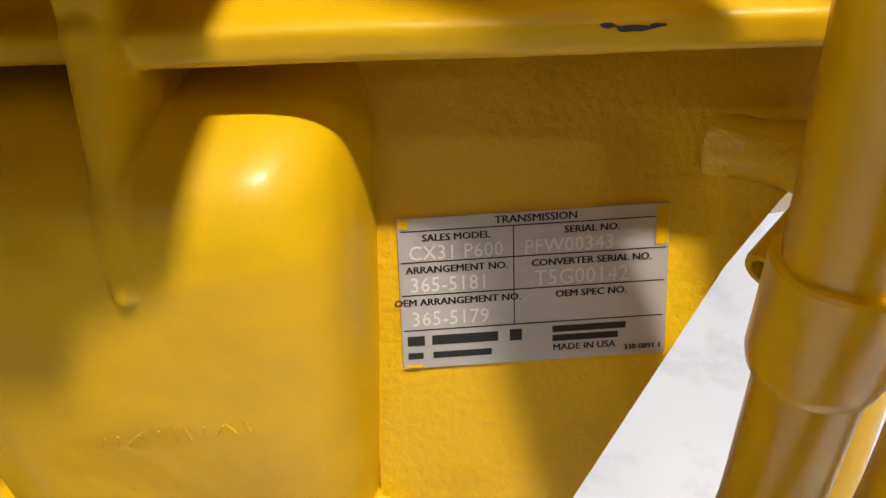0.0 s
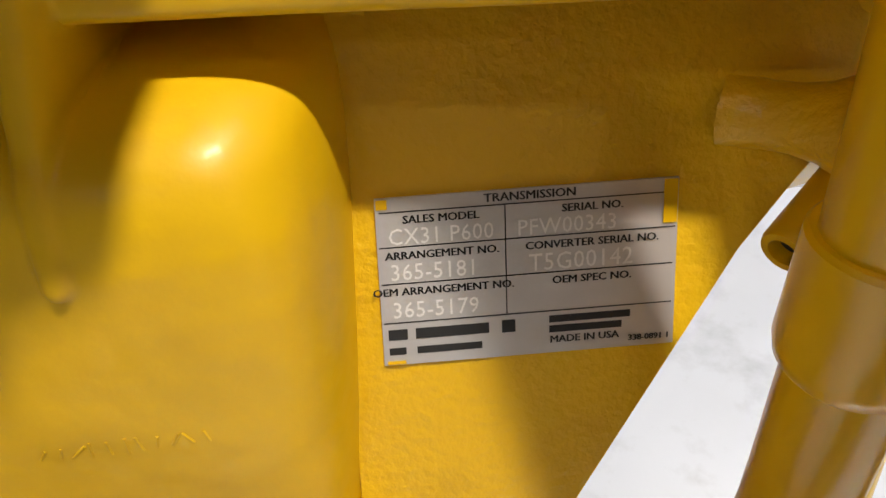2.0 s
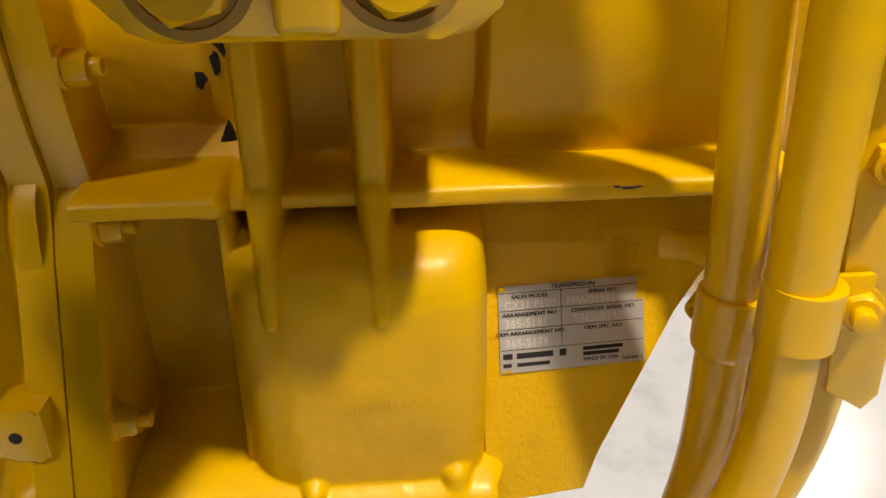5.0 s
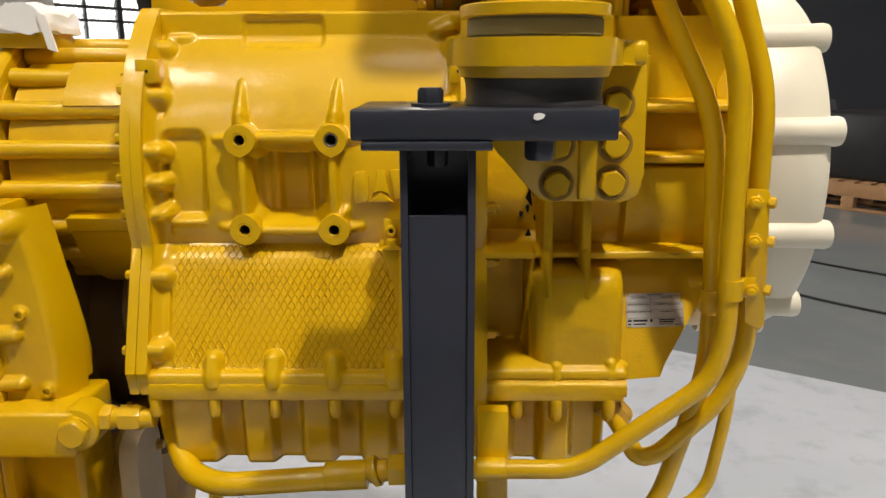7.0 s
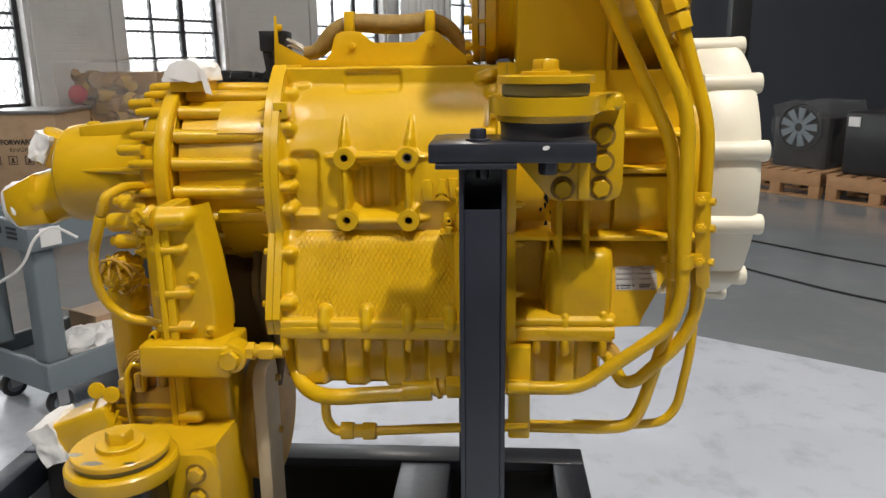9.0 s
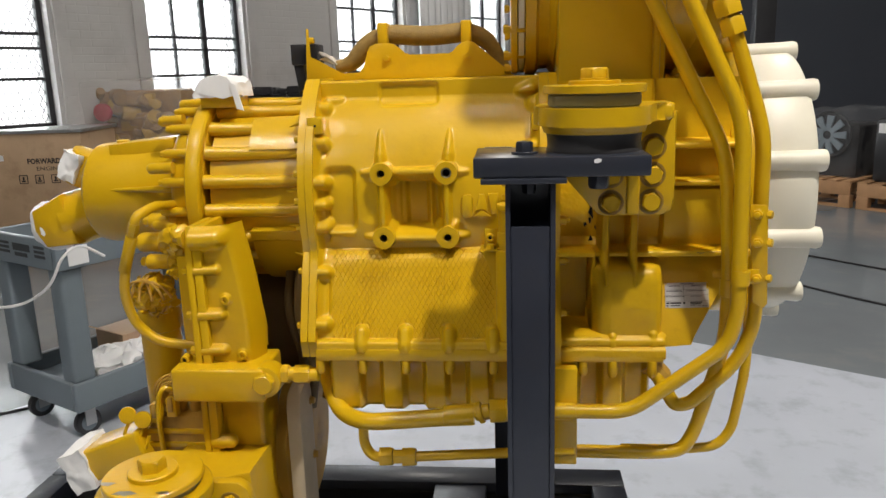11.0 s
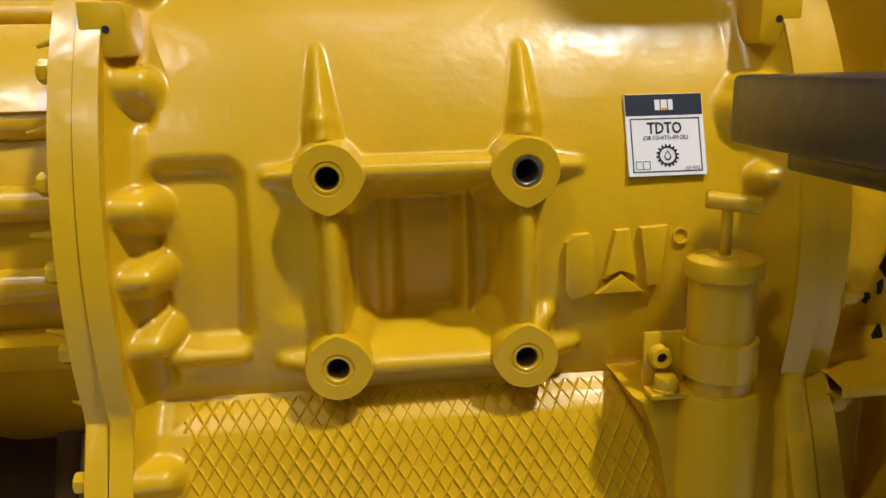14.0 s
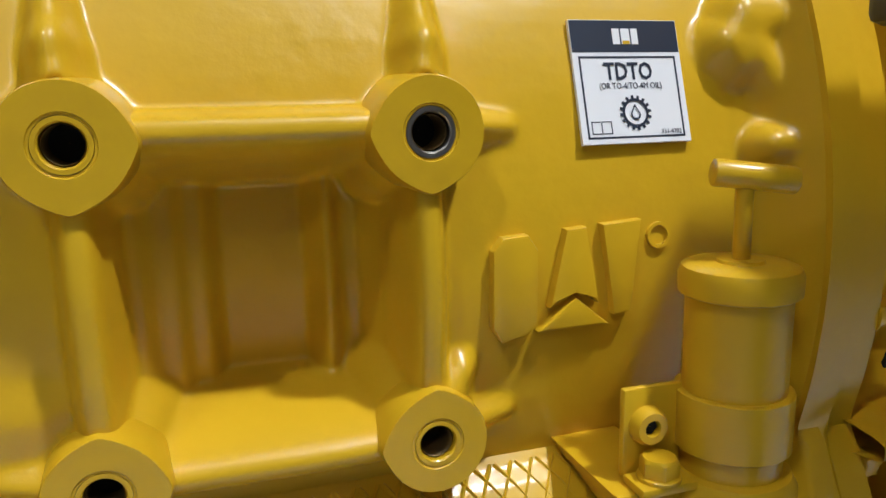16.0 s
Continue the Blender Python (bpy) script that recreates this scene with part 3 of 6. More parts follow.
def case_y(z):
    """Depth of the plain case side at a height."""
    return float(np.interp(z, prof[:NF, 1], prof[:NF, 0]))


# diamond relief on the lower side
bm = B()
arc = np.r_[0, np.cumsum(np.hypot(*np.diff(prof[:NF], axis=0).T))]
KS0, KS1 = float(np.interp(1.026, prof[:NF, 1], arc)), float(np.interp(1.190, prof[:NF, 1], arc))


def slope_pt(x, s, lift):
    y, z = np.interp(s, arc, prof[:NF, 0]), np.interp(s, arc, prof[:NF, 1])
    ny, nz = np.interp(s, arc, nor[:, 0]), np.interp(s, arc, nor[:, 1])
    return Vector((x, y + ny * lift, z + nz * lift))


def thin_ridge(bm, a, b, w=0.0016, lift=0.0014):
    (x0, s0), (x1, s1) = a, b
    d = Vector((x1 - x0, s1 - s0)).normalized()
    n = Vector((-d.y, d.x)) * w
    steps = max(1, int(abs(s1 - s0) / 0.012))
    rows = []
    for i in range(steps + 1):
        t = i / steps
        x, s = x0 + (x1 - x0) * t, s0 + (s1 - s0) * t
        rows.append([bm.verts.new(slope_pt(x + n.x, s + n.y, -0.0006)), bm.verts.new(slope_pt(x, s, lift)), bm.verts.new(slope_pt(x - n.x, s - n.y, -0.0006))])
    for p, r in zip(rows, rows[1:]):
        bm.faces.new((p[0], r[0], r[1], p[1]))
        bm.faces.new((p[1], r[1], r[2], p[2]))


KX0, KX1 = -0.166, 0.150
for sgn, slope in ((1, 0.52), (-1, 0.62)):
    for i in range(-20, 60):
        xs0 = KX0 + i * 0.0104
        dx = sgn * slope * (KS1 - KS0)
        ta, tb = (KX0 - xs0) / dx, (KX1 - xs0) / dx
        t0, t1 = max(0, min(ta, tb)), min(1, max(ta, tb))
        if t1 - t0 < 0.03:
            continue
        thin_ridge(bm, (xs0 + dx * t0, KS0 + (KS1 - KS0) * t0), (xs0 + dx * t1, KS0 + (KS1 - KS0) * t1))
tagged(part("diamond_relief", bm, cast, tr, "raised diamond grip pattern", 85), kind="stuff")

# machined bosses with threaded bores, each closed by a black disc for inner shade
for sx in (-1, 1):
    for sz in (-1, 1):
        c = Vector((sx * H4, 0, AZ + sz * H4))
        bm = B()
        lathe(bm, c + Vector((0, 0.06, 0)), (0, -1, 0), [(0, 0.027), (0.035, 0.0235), (0.048, 0.0219), (0.0588, 0.0213), (0.0600, 0.0208), (0.0600, 0.0110), (0.0594, 0.0106), (0.0594, 0.0098), (0.052, 0.0098)], 72, False)
        for v in bm.verts:
            dx, dz = v.co.x - c.x, v.co.z - c.z
            if math.hypot(dx, dz) > 0.015:
                a = math.atan2(dz, dx)
                grow = 1.0
                for goal in (math.pi if sx > 0 else 0.0, -math.pi / 2 * sz):
                    off = (a - goal + math.pi) % (2 * math.pi) - math.pi
                    grow += 0.11 * math.exp(-abs(off / 0.30) ** 1.5)
                v.co.x, v.co.z = c.x + dx * grow, c.z + dz * grow
        boss = part("boss", bm, yellow, tr)
        bm = B()
        lathe(bm, c + Vector((0, 0.045, 0)), (0, -1, 0), [(0, 0.0074), (0.0440, 0.0074), (0.0447, 0.0080), (0.0447, 0.0096), (0.042, 0.0098)], 40, False)
        part("threaded_insert", bm, steel if sx > 0 and sz > 0 else yellow, boss)
        bm = B()
        lathe(bm, c + Vector((0, 0.003, 0)), (0, 1, 0), [(0.001 * i, 0.0073 if i % 2 else 0.0067) for i in range(24)], 28, False)
        part("thread", bm, thread_m, boss)
        part("bore_shade", lathe(B(), c + Vector((0, 0.018, 0)), (0, 1, 0), [(0, 0.0001), (0, 0.0068)], 24, False), hole_shade_and_chips, boss)


def flange_outline(r, low_y, low_z, n=44, top=1.522):
    a0, a1 = math.asin((1.192 - AZ) / r), math.asin((top - AZ) / r)
    pts = [(AY - r * math.cos(a0 + (a1 - a0) * i / n), AZ + r * math.sin(a0 + (a1 - a0) * i / n)) for i in range(n + 1)]
    foot = [(case_y(1.03 + 0.145 * i / 10) - 0.024 + 0.004 * i / 10, 1.03 + 0.145 * i / 10) for i in range(11)]
    return [(0.44, low_z), (low_y, low_z), (low_y, 1.015)] + foot + pts + [(0.44, top)]


for x0, x1, r in ((-0.2225, -0.2085, 0.298), (-0.2075, -0.193, 0.300)):
    part("flange", prism(B(), flange_outline(r, -0.058, 0.996), "yz", x0, x1, 0.002), yellow, tr)
for x0, x1, r in ((0.2390, 0.2568, 0.300), (0.2578, 0.2755, 0.296)):
    part("flange", prism(B(), flange_outline(r, -0.066, 0.962), "yz", x0, x1, 0.002), yellow, tr)


def on_flange(z, r=0.300):
    if z > 1.19:
        return AY - math.sqrt(r * r - (z - AZ) ** 2)
    return case_y(z) - 0.022


# bolts along the flanges
for z in (1.345, 1.292, 1.155, 1.055, 1.24, 1.41):
    bm = B()
    y = on_flange(z) + 0.014
    hexhead(bm, (-0.2227, y, z), (-1, 0, 0), 0.013, 0.009, 0.0085)
    part("bolt", bm, yellow, tr)
for z in (1.250, 1.172, 1.080):
    bm = B()
    y = on_flange(z) + 0.012
    hexhead(bm, (0.2755, y, z), (1, 0, 0), 0.0150, 0.012, 0.010)
    b = part("bolt", bm, yellow, tr)
    part("stud", cyl(B(), (0.2865, y, z), (0.2935, y, z), 0.0042, 14, 0.0008), yellow, b)
# lifting tabs; a black disc paints the shade of a small drilled hole
for x, z, sd in ((-0.190, 1.434, 1), (0.236, 1.433, -1)):
    y = on_flange(z) + 0.004
    t = part("tab", prism(B(), [(x + sd * (px_ - x), pz_) for px_, pz_ in [(x - 0.016, z - 0.0165), (x + 0.007, z - 0.0165), (x + 0.0115, z - 0.0150), (x + 0.0130, z - 0.0105), (x + 0.0130, z + 0.0105), (x + 0.0115, z + 0.0150), (x + 0.007, z + 0.0165), (x - 0.016, z + 0.0165)]][::sd], "xz", y - 0.004, y + 0.03, 0.002), yellow, tr)
    part("bore_shade", lathe(B(), (x, y - 0.0045, z), (0, 1, 0), [(0, 0.0001), (0, 0.0024), (0.003, 0.0024)], 16, False), hole_shade_and_chips, t)
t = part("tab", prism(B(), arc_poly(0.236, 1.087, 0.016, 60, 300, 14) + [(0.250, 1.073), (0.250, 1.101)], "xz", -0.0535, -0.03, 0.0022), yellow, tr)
part("bore_shade", lathe(B(), (0.236, -0.0540, 1.087), (0, 1, 0), [(0, 0.0001), (0, 0.0031), (0.003, 0.0031)], 16, False), hole_shade_and_chips, t)

# oil pan with scalloped side
bm = B()
box(bm, -0.196, 0.465, -0.060, 0.46, 0.988, 1.012, 0.003)
part("pan_rail", bm, yellow, tr)
xs = np.linspace(-0.185, 0.452, 320)
zs = np.linspace(0.866, 0.989, 60)
Xp, Zp = np.meshgrid(xs, zs)
Yp = np.full_like(Xp, -0.046)
for i in range(8):
    x = -0.106 + 0.0847 * i
    niche = pocket(Xp, Zp, x - 0.006, x + 0.034, 0.86, 1.02, 0.006, 0.012)
    Yp += 0.020 * niche
edge = np.minimum(Xp + 0.185, 0.452 - Xp)
Yp += 0.05 * np.clip(1 - edge / 0.02, 0, 1) ** 2.4
Yp += 0.05 * np.clip(1 - (Zp - 0.866) / 0.022, 0, 1) ** 2.6 + (0.989 - Zp) * 0.06
front = np.stack([Xp, Yp, Zp], -1)
rear = front[:, ::-1].copy()
rear[:, :, 1] = 0.44 - (rear[:, :, 1] - Yp.min()) * 0.3
P = np.concatenate([front, rear], 1)
me = grid_mesh(np.transpose(P, (1, 0, 2)), True)
bmx = B()
bmx.from_mesh(me)
bmesh.ops.holes_fill(bmx, edges=[e for e in bmx.edges if e.is_boundary], sides=0)
part("oil_pan", bmx, yellow, tr, "yellow cast oil pan with scalloped side", 50)
for i in range(7):
    x = -0.19 + 0.0847 * i if i < 1 else -0.106 + 0.0847 * (i - 1)
    bm = B()
    cyl(bm, (x, -0.050, 0.9635), (x, -0.050, 0.990), 0.0088, 20, 0.001)
    b = part("pan_boss", bm, yellow, tr)
    part("bolt", hexhead(B(), (x, -0.050, 0.9637), (0, 0, -1), 0.0125, 0.004), yellow, b)
for x in (0.372, 0.445):
    bm = B()
    cyl(bm, (x, -0.052, 0.962), (x, -0.052, 0.990), 0.0095, 20, 0.001)
    b = part("pan_boss", bm, yellow, tr)
    part("bolt", hexhead(B(), (x, -0.052, 0.962), (0, 0, -1), 0.013, 0.005), yellow, b)

# ribbed rear housing
bm = B()
lathe(bm, (-0.44, AY, AZ), (1, 0, 0), [(0, 0.18), (0.0, 0.186), (0.205, 0.190), (0.2235, 0.208)], 72)
rear = part("rear_housing", bm, cast, tr, "yellow ribbed rear housing")
for i in range(20):
    a = radians(96 + i * 18)
    cy, cz = math.cos(a), math.sin(a)
    bm = B()
    tube(bm, [(-0.447, AY + 0.194 * cy, AZ + 0.194 * cz), (-0.40, AY + 0.1925 * cy, AZ + 0.1925 * cz), (-0.250, AY + 0.1915 * cy, AZ + 0.1915 * cz), (-0.226, AY + 0.188 * cy, AZ + 0.188 * cz)], lambda t: 0.0150 - 0.0032 * t, 0.0, 18)
    part("rib", bm, yellow, rear)
    # short bolt columns before the ring, with the bolt's end face
    bm = B()
    lathe(bm, (-0.470, AY + 0.197 * cy, AZ + 0.197 * cz), (-1, 0, 0), [(0, 0.0125), (0.010, 0.0105), (0.062, 0.0098), (0.066, 0.0086), (0.067, 0.006)], 18)
    col_ = part("bolt_column", bm, yellow, rear)
    part("bolt", hexhead(B(), (-0.537, AY + 0.197 * cy, AZ + 0.197 * cz), (-1, 0, 0), 0.0125, 0.0075), yellow, col_)
    if i % 2 == 0:
        h = a - radians(9)
        bm = B()
        dome(bm, (-0.515, AY + 0.196 * math.cos(h), AZ + 0.196 * math.sin(h)), (-0.574, AY + 0.192 * math.cos(h), AZ + 0.192 * math.sin(h)), 0.0118, 18)
        part("stud_boss", bm, cast, rear)
    h = a + radians(6)
    ey, ez = AY + 0.236 * math.cos(h), AZ + 0.236 * math.sin(h)
    bm = B()
    tube(bm, [(-0.2170, ey, ez), (-0.232, ey, ez), (-0.266, AY + 0.222 * math.cos(h), AZ + 0.222 * math.sin(h))], lambda t: 0.0120 - 0.0105 * t ** 0.6, 0.0, 12)
    part("gusset", bm, yellow, rear)
bm = B()
lathe(bm, (-0.4850, AY, AZ), (1, 0, 0), [(0, 0.19), (0.001, 0.2125), (0.004, 0.2160), (0.008, 0.2170), (0.024, 0.2170), (0.029, 0.2158), (0.0325, 0.2115), (0.0335, 0.18)], 96)
part("ring_flange", bm, yellow, rear)
bm = B()
lathe(bm, (-0.535, AY, AZ), (1, 0, 0), [(0, 0.14), (0.004, 0.172), (0.010, 0.180), (0.02, 0.188), (0.085, 0.196)], 64)
part("end_cover", bm, cast, rear)
# flat pads on the ribbed housing
for a0, a1, x0, x1, r in ((127, 150, -0.352, -0.226, 0.2085), (197, 203, -0.356, -0.250, 0.2125), (204, 250, -0.356, -0.222, 0.2085)):
    bm = B()
    po = [(AY + r * math.cos(radians(a0 + (a1 - a0) * i / 10)), AZ + r * math.sin(radians(a0 + (a1 - a0) * i / 10))) for i in range(11)]
    pi = [(AY + 0.19 * math.cos(radians(a0 + (a1 - a0) * i / 10)), AZ + 0.19 * math.sin(radians(a0 + (a1 - a0) * i / 10))) for i in range(10, -1, -1)]
    prism(bm, po + pi, "yz", x0, x1, 0.002)
    part("pad", bm, yellow, rear)

# output housing and coupling yoke
bm = B()
lathe(bm, (-0.775, AY, 1.276), (1, 0, 0), [(0, 0.088), (0.003, 0.104), (0.012, 0.113), (0.03, 0.116), (0.12, 0.117), (0.20, 0.122), (0.245, 0.14)], 56)
out = part("output_housing", bm, cast, tr)
for a, w, x0 in ((170, 0.006, -0.70), (275, 0.008, -0.7)):
    y, z = math.cos(radians(a)), math.sin(radians(a))
    bm = B()
    tube(bm, [(x0, AY + 0.113 * y, 1.276 + 0.113 * z), (-0.62, AY + 0.124 * y, 1.276 + 0.124 * z), (-0.53, AY + 0.15 * y, 1.276 + 0.15 * z)], lambda t, w=w: w * (0.5 + t), 0)
    part("rib", bm, yellow, out)
part("top_pad", prism(B(), [(-0.715, 1.392), (-0.56, 1.405), (-0.56, 1.36), (-0.715, 1.35)], "xz", AY - 0.07, AY + 0.07, 0.006), yellow, out)
bm = B()
lathe(bm, (-0.695, AY - 0.035, 1.388), (0.0, 0, 1), [(0, 0.016), (0.010, 0.015), (0.012, 0.012), (0.013, 0.003)], 16)
part("plug", bm, yellow, out)
YOKE = Matrix.Translation((-0.770, AY, 1.240)) @ Matrix.Rotation(radians(-17), 4, "Y") @ Matrix.Diagonal((0.78, 0.95, 0.92, 1))
bm = lathe(B(), (0, 0, 0), (-1, 0, 0), [(0, 0.060), (0.010, 0.070), (0.085, 0.068), (0.115, 0.070), (0.120, 0.05)], 40)
bmesh.ops.transform(bm, matrix=YOKE, verts=bm.verts[:])
yoke = part("yoke", bm, yellow, tr, "overspray-stained coupling yoke with taped ends")
for s in (-1, 1):
    bm = B()
    prism(bm, [(-0.09, -0.065), (-0.19, -0.048), (-0.205, 0.0), (-0.19, 0.05), (-0.09, 0.066)], "xz", s * 0.045 - 0.02, s * 0.045 + 0.02, 0.006)
    bmesh.ops.transform(bm, matrix=YOKE, verts=bm.verts[:])
    part("fork", bm, yellow, yoke)


def crumple(bm, amount, seed):
    rng = random.Random(seed)
    for v in bm.verts:
        v.co += Vector((rng.uniform(-1, 1), rng.uniform(-1, 1), rng.uniform(-1, 1))) * amount
    return bm


def folds(bm, amount, size, seed, cuts=0):
    """Soft paper creases: subdivides, then shifts the points by noise at two scales."""
    if cuts:
        bmesh.ops.subdivide_edges(bm, edges=bm.edges[:], cuts=cuts, use_grid_fill=True)
    off = Vector((seed * 7.3, seed * 3.1, seed * 1.7))
    for v in bm.verts:
        v.co += (noise.noise_vector(v.co / size + off) + noise.noise_vector(v.co / (size * 0.35) + off) * 0.45) * amount
    return bm


bm = lathe(B(), (-0.168, 0, 0.0), (-1, 0, 0.0), [(0, 0.060), (0.004, 0.066), (0.014, 0.067), (0.026, 0.064), (0.040, 0.063), (0.052, 0.056), (0.060, 0.045), (0.064, 0.02), (0.064, 0.005)], 40)
folds(bm, 0.007, 0.035, 3)
bmesh.ops.transform(bm, matrix=YOKE, verts=bm.verts[:])
part("masking_wrap", bm, tape, yoke, "crumpled white masking tape", 40)
bm = box(B(), -0.852, -0.812, AY - 0.05, AY + 0.03, 1.312, 1.378, 0)
folds(bm, 0.010, 0.035, 5, 9)
bmesh.ops.rotate(bm, cent=(-0.84, AY, 1.33), matrix=Matrix.Rotation(radians(22), 3, "Y"), verts=bm.verts[:])
part("masking_wrap", bm, tape, yoke, "crumpled white masking tape", 40)
bm = B()
cyl(bm, (-0.84, AY, 1.30), (-0.80, AY, 1.37), 0.035, 24, 0.004)
part("cap_arm", bm, yellow, yoke)

# lower transfer housing
Ut, Zt = np.meshgrid(np.linspace(0, 1, 110), np.linspace(0.972, 1.252, 190))
edge = np.interp(Zt, [0.97, 1.05, 1.09, 1.12, 1.15, 1.18, 1.21, 1.25], [-0.346, -0.346, -0.348, -0.352, -0.356, -0.361, -0.367, -0.377])
for _ in range(12):
    edge[1:-1] = (edge[:-2] + 2 * edge[1:-1] + edge[2:]) / 4
Xt = -0.432 + Ut * (edge + 0.026 + 0.432)
ht = 0.028 - 0.030 * (np.clip(Xt - edge, 0, 1) / 0.020) ** 2
ht = np.maximum(ht, -0.05 - 0.4 * np.clip(Xt - edge - 0.03, 0, 1)) - 0.004 * np.clip((Zt - 1.20) / 0.06, 0, 1)
for z, xc, rr, hh in ((1.163, -0.391, 0.0120, 0.044), (1.072, -0.389, 0.0130, 0.045), (0.998, -0.389, 0.0125, 0.044), (1.226, -0.388, 0.0205, 0.056)):
    ht = smax(ht, ridge(Xt, Zt, -0.44, z, xc, z + 0.002, rr * 1.05, rr, hh, hh * 0.94, power=2.6), 0.006)
for x, z in ((-0.377, 1.104), (-0.352, 0.989)):
    ht = smax(ht, ridge(Xt, Zt, x, z, x, z, 0.016, 0.016, 0.033, 0.033, power=3), 0.008)
low = finish("transfer_case", grid_mesh(np.stack([Xt, -ht, Zt], -1)), cast, tr, "yellow lower transfer case", 60)
HOME[low.name] = HOME[tr.name]
part("case_body", prism(B(), [(-0.414, 0.985), (-0.324, 0.985), (-0.326, 1.02), (-0.330, 1.055), (-0.337, 1.095), (-0.346, 1.14), (-0.354, 1.175), (-0.366, 1.200), (-0.382, 1.216), (-0.414, 1.222)], "xz", 0.010, 0.055, 0.010), cast, low)
for x0, x1 in ((-0.447, -0.4325), (-0.4315, -0.414)):
    part("flange", prism(B(), [(0.30, 1.250), (-0.026, 1.250), (-0.040, 1.215), (-0.043, 0.62), (0.30, 0.62)], "yz", x0, x1, 0.003), yellow, low)
for x, z, rr in ((-0.378, 0.80, 0.015), (-0.378, 0.70, 0.015)):
    part("bolt_boss", dome(B(), (-0.43, -0.030, z), (x, -0.034, z + 0.003), rr, 22), yellow, low)
for z, rr in ((1.226, 0.018), (1.163, 0.010), (1.072, 0.011), (0.998, 0.0105)):
    part("bolt", hexhead(B(), (-0.4472, -0.030, z), (-1, 0, 0), rr * 1.5, 0.010, rr), yellow, low)
for x, z in ((-0.377, 1.104), (-0.352, 0.989), (-0.472, 0.979)):
    bm = B()
    lathe(bm, (x, -0.02, z), (0, -1, 0), [(0, 0.010), (0.016, 0.0088), (0.0175, 0.0080), (0.0175, 0.0048), (0.010, 0.0045)], 26, False)
    b = part("port_boss", bm, yellow, low)
    # black disc in place of the shade inside the port
    part("bore_shade", lathe(B(), (x, -0.033, z), (0, 1, 0), [(0, 0.0001), (0, 0.0048)], 20, False), hole_shade_and_chips, b)
part("arm_block", box(B(), -0.487, -0.300, -0.075, 0.05, 0.905, 0.974, 0.007, 3), yellow, low)
bm = B()
cyl(bm, (-0.300, -0.02, 0.945), (-0.300, -0.068, 0.945), 0.032, 30, 0.004)
b = part("pivot_boss", bm, yellow, low)
part("bolt", hexhead(B(), (-0.300, -0.068, 0.945), (0, -1, 0), 0.038, 0.015, 0.022), yellow, low)
bm = B()
cyl(bm, (-0.272, -0.045, 0.955), (-0.195, -0.045, 0.955), 0.014, 24, 0.001)
b = part("pipe_fitting", bm, yellow, tr)
part("nut", hexhead(B(), (-0.268, -0.045, 0.955), (1, 0, 0), 0.034, 0.014), yellow, b)
part("nut", hexhead(B(), (-0.243, -0.045, 0.955), (1, 0, 0), 0.034, 0.030), yellow, b)
part("lower_web", box(B(), -0.425, -0.330, -0.010, 0.10, 0.45, 0.91, 0.01, 3), cast, low)
part("side_rail", box(B(), -0.445, -0.425, -0.035, 0.1, 0.45, 0.91, 0.005), yellow, low)
# brake disc and transport cover on the low output
bm = B()
lathe(bm, (-0.345, 0.205, 0.700), (1, 0, 0), [(0, 0.13), (0.01, 0.16), (0.04, 0.165), (0.055, 0.155), (0.056, 0.02)], 48)
d = part("output_flange", bm, dusty, tr, "dusty brown and yellow output flange")
part("cover_plate", prism(B(), [(0.026, 0.45), (0.026, 0.845), (0.034, 0.866), (0.050, 0.878), (0.085, 0.884), (0.115, 0.872), (0.122, 0.845), (0.122, 0.45)], "yz", -0.292, -0.262, 0.003), disc_m, d, "dusty tan steel side plate")
for i in range(10):
    a = i * 2 * math.pi / 10 + 0.2
    bm = B()
    hexhead(bm, (-0.347, 0.205 + 0.145 * math.cos(a), 0.700 + 0.145 * math.sin(a)), (-1, 0, 0), 0.018, 0.012, 0.012)
    part("bolt", bm, dusty, d)
for z in (0.70, 0.83):
    part("bolt", hexhead(B(), (-0.262, 0.108, z), (1, 0, 0), 0.014, 0.010, 0.010), dusty, d)
# parts in the gap, browned to paint in its shade
bm = B()
lathe(bm, (-0.40, 0.40, 0.98), (1, 0, 0), [(0, 0.2), (0.17, 0.2)], 40)
part("inner_case", bm, void_shade, tr)
part("inner_wall", box(B(), -0.412, -0.400, 0.03, 0.40, 0.62, 1.2, 0.002), void_shade, tr)
for x, y in ((-0.27, 0.14), (-0.30, 0.17), (-0.245, 0.19)):
    bm = B()
    tube(bm, [(x, y, 1.12), (x - 0.01, y - 0.02, 1.02), (x + 0.015, y + 0.01, 0.90), (x, y, 0.80)], 0.012, 0.05)
    part("drain_hose", bm, void_shade, tr)
bm = B()
lathe(bm, (-0.40, 0.20, 1.155), (1, 0, 0), [(0, 0.045), (0.18, 0.045), (0.19, 0.05)], 32)
part("shift_tube", bm, cast, tr)
# ---- converter side of the transmission ----
xs = np.linspace(0.272, 0.622, 352)
zs = np.linspace(0.985, 1.505, 520)
X, Zg = np.meshgrid(xs, zs)


def tube_y(r):
    return AY - np.sqrt(np.maximum(r * r - (Zg - AZ) ** 2, 0.0004))


Y0 = tube_y(0.262) + 0.010 * pocket(X, Zg, 0.26, 0.345, 1.20, 1.45, 0.01, 0.02)
Y0 = Y0 - 0.018 * pocket(X, Zg, 0.466, 0.600, 1.150, 1.306, 0.006, 0.006)
Y0 = Y0 + 0.03 * pocket(X, Zg, 0.372, 0.397, 1.195, 1.30, 0.008, 0.012)
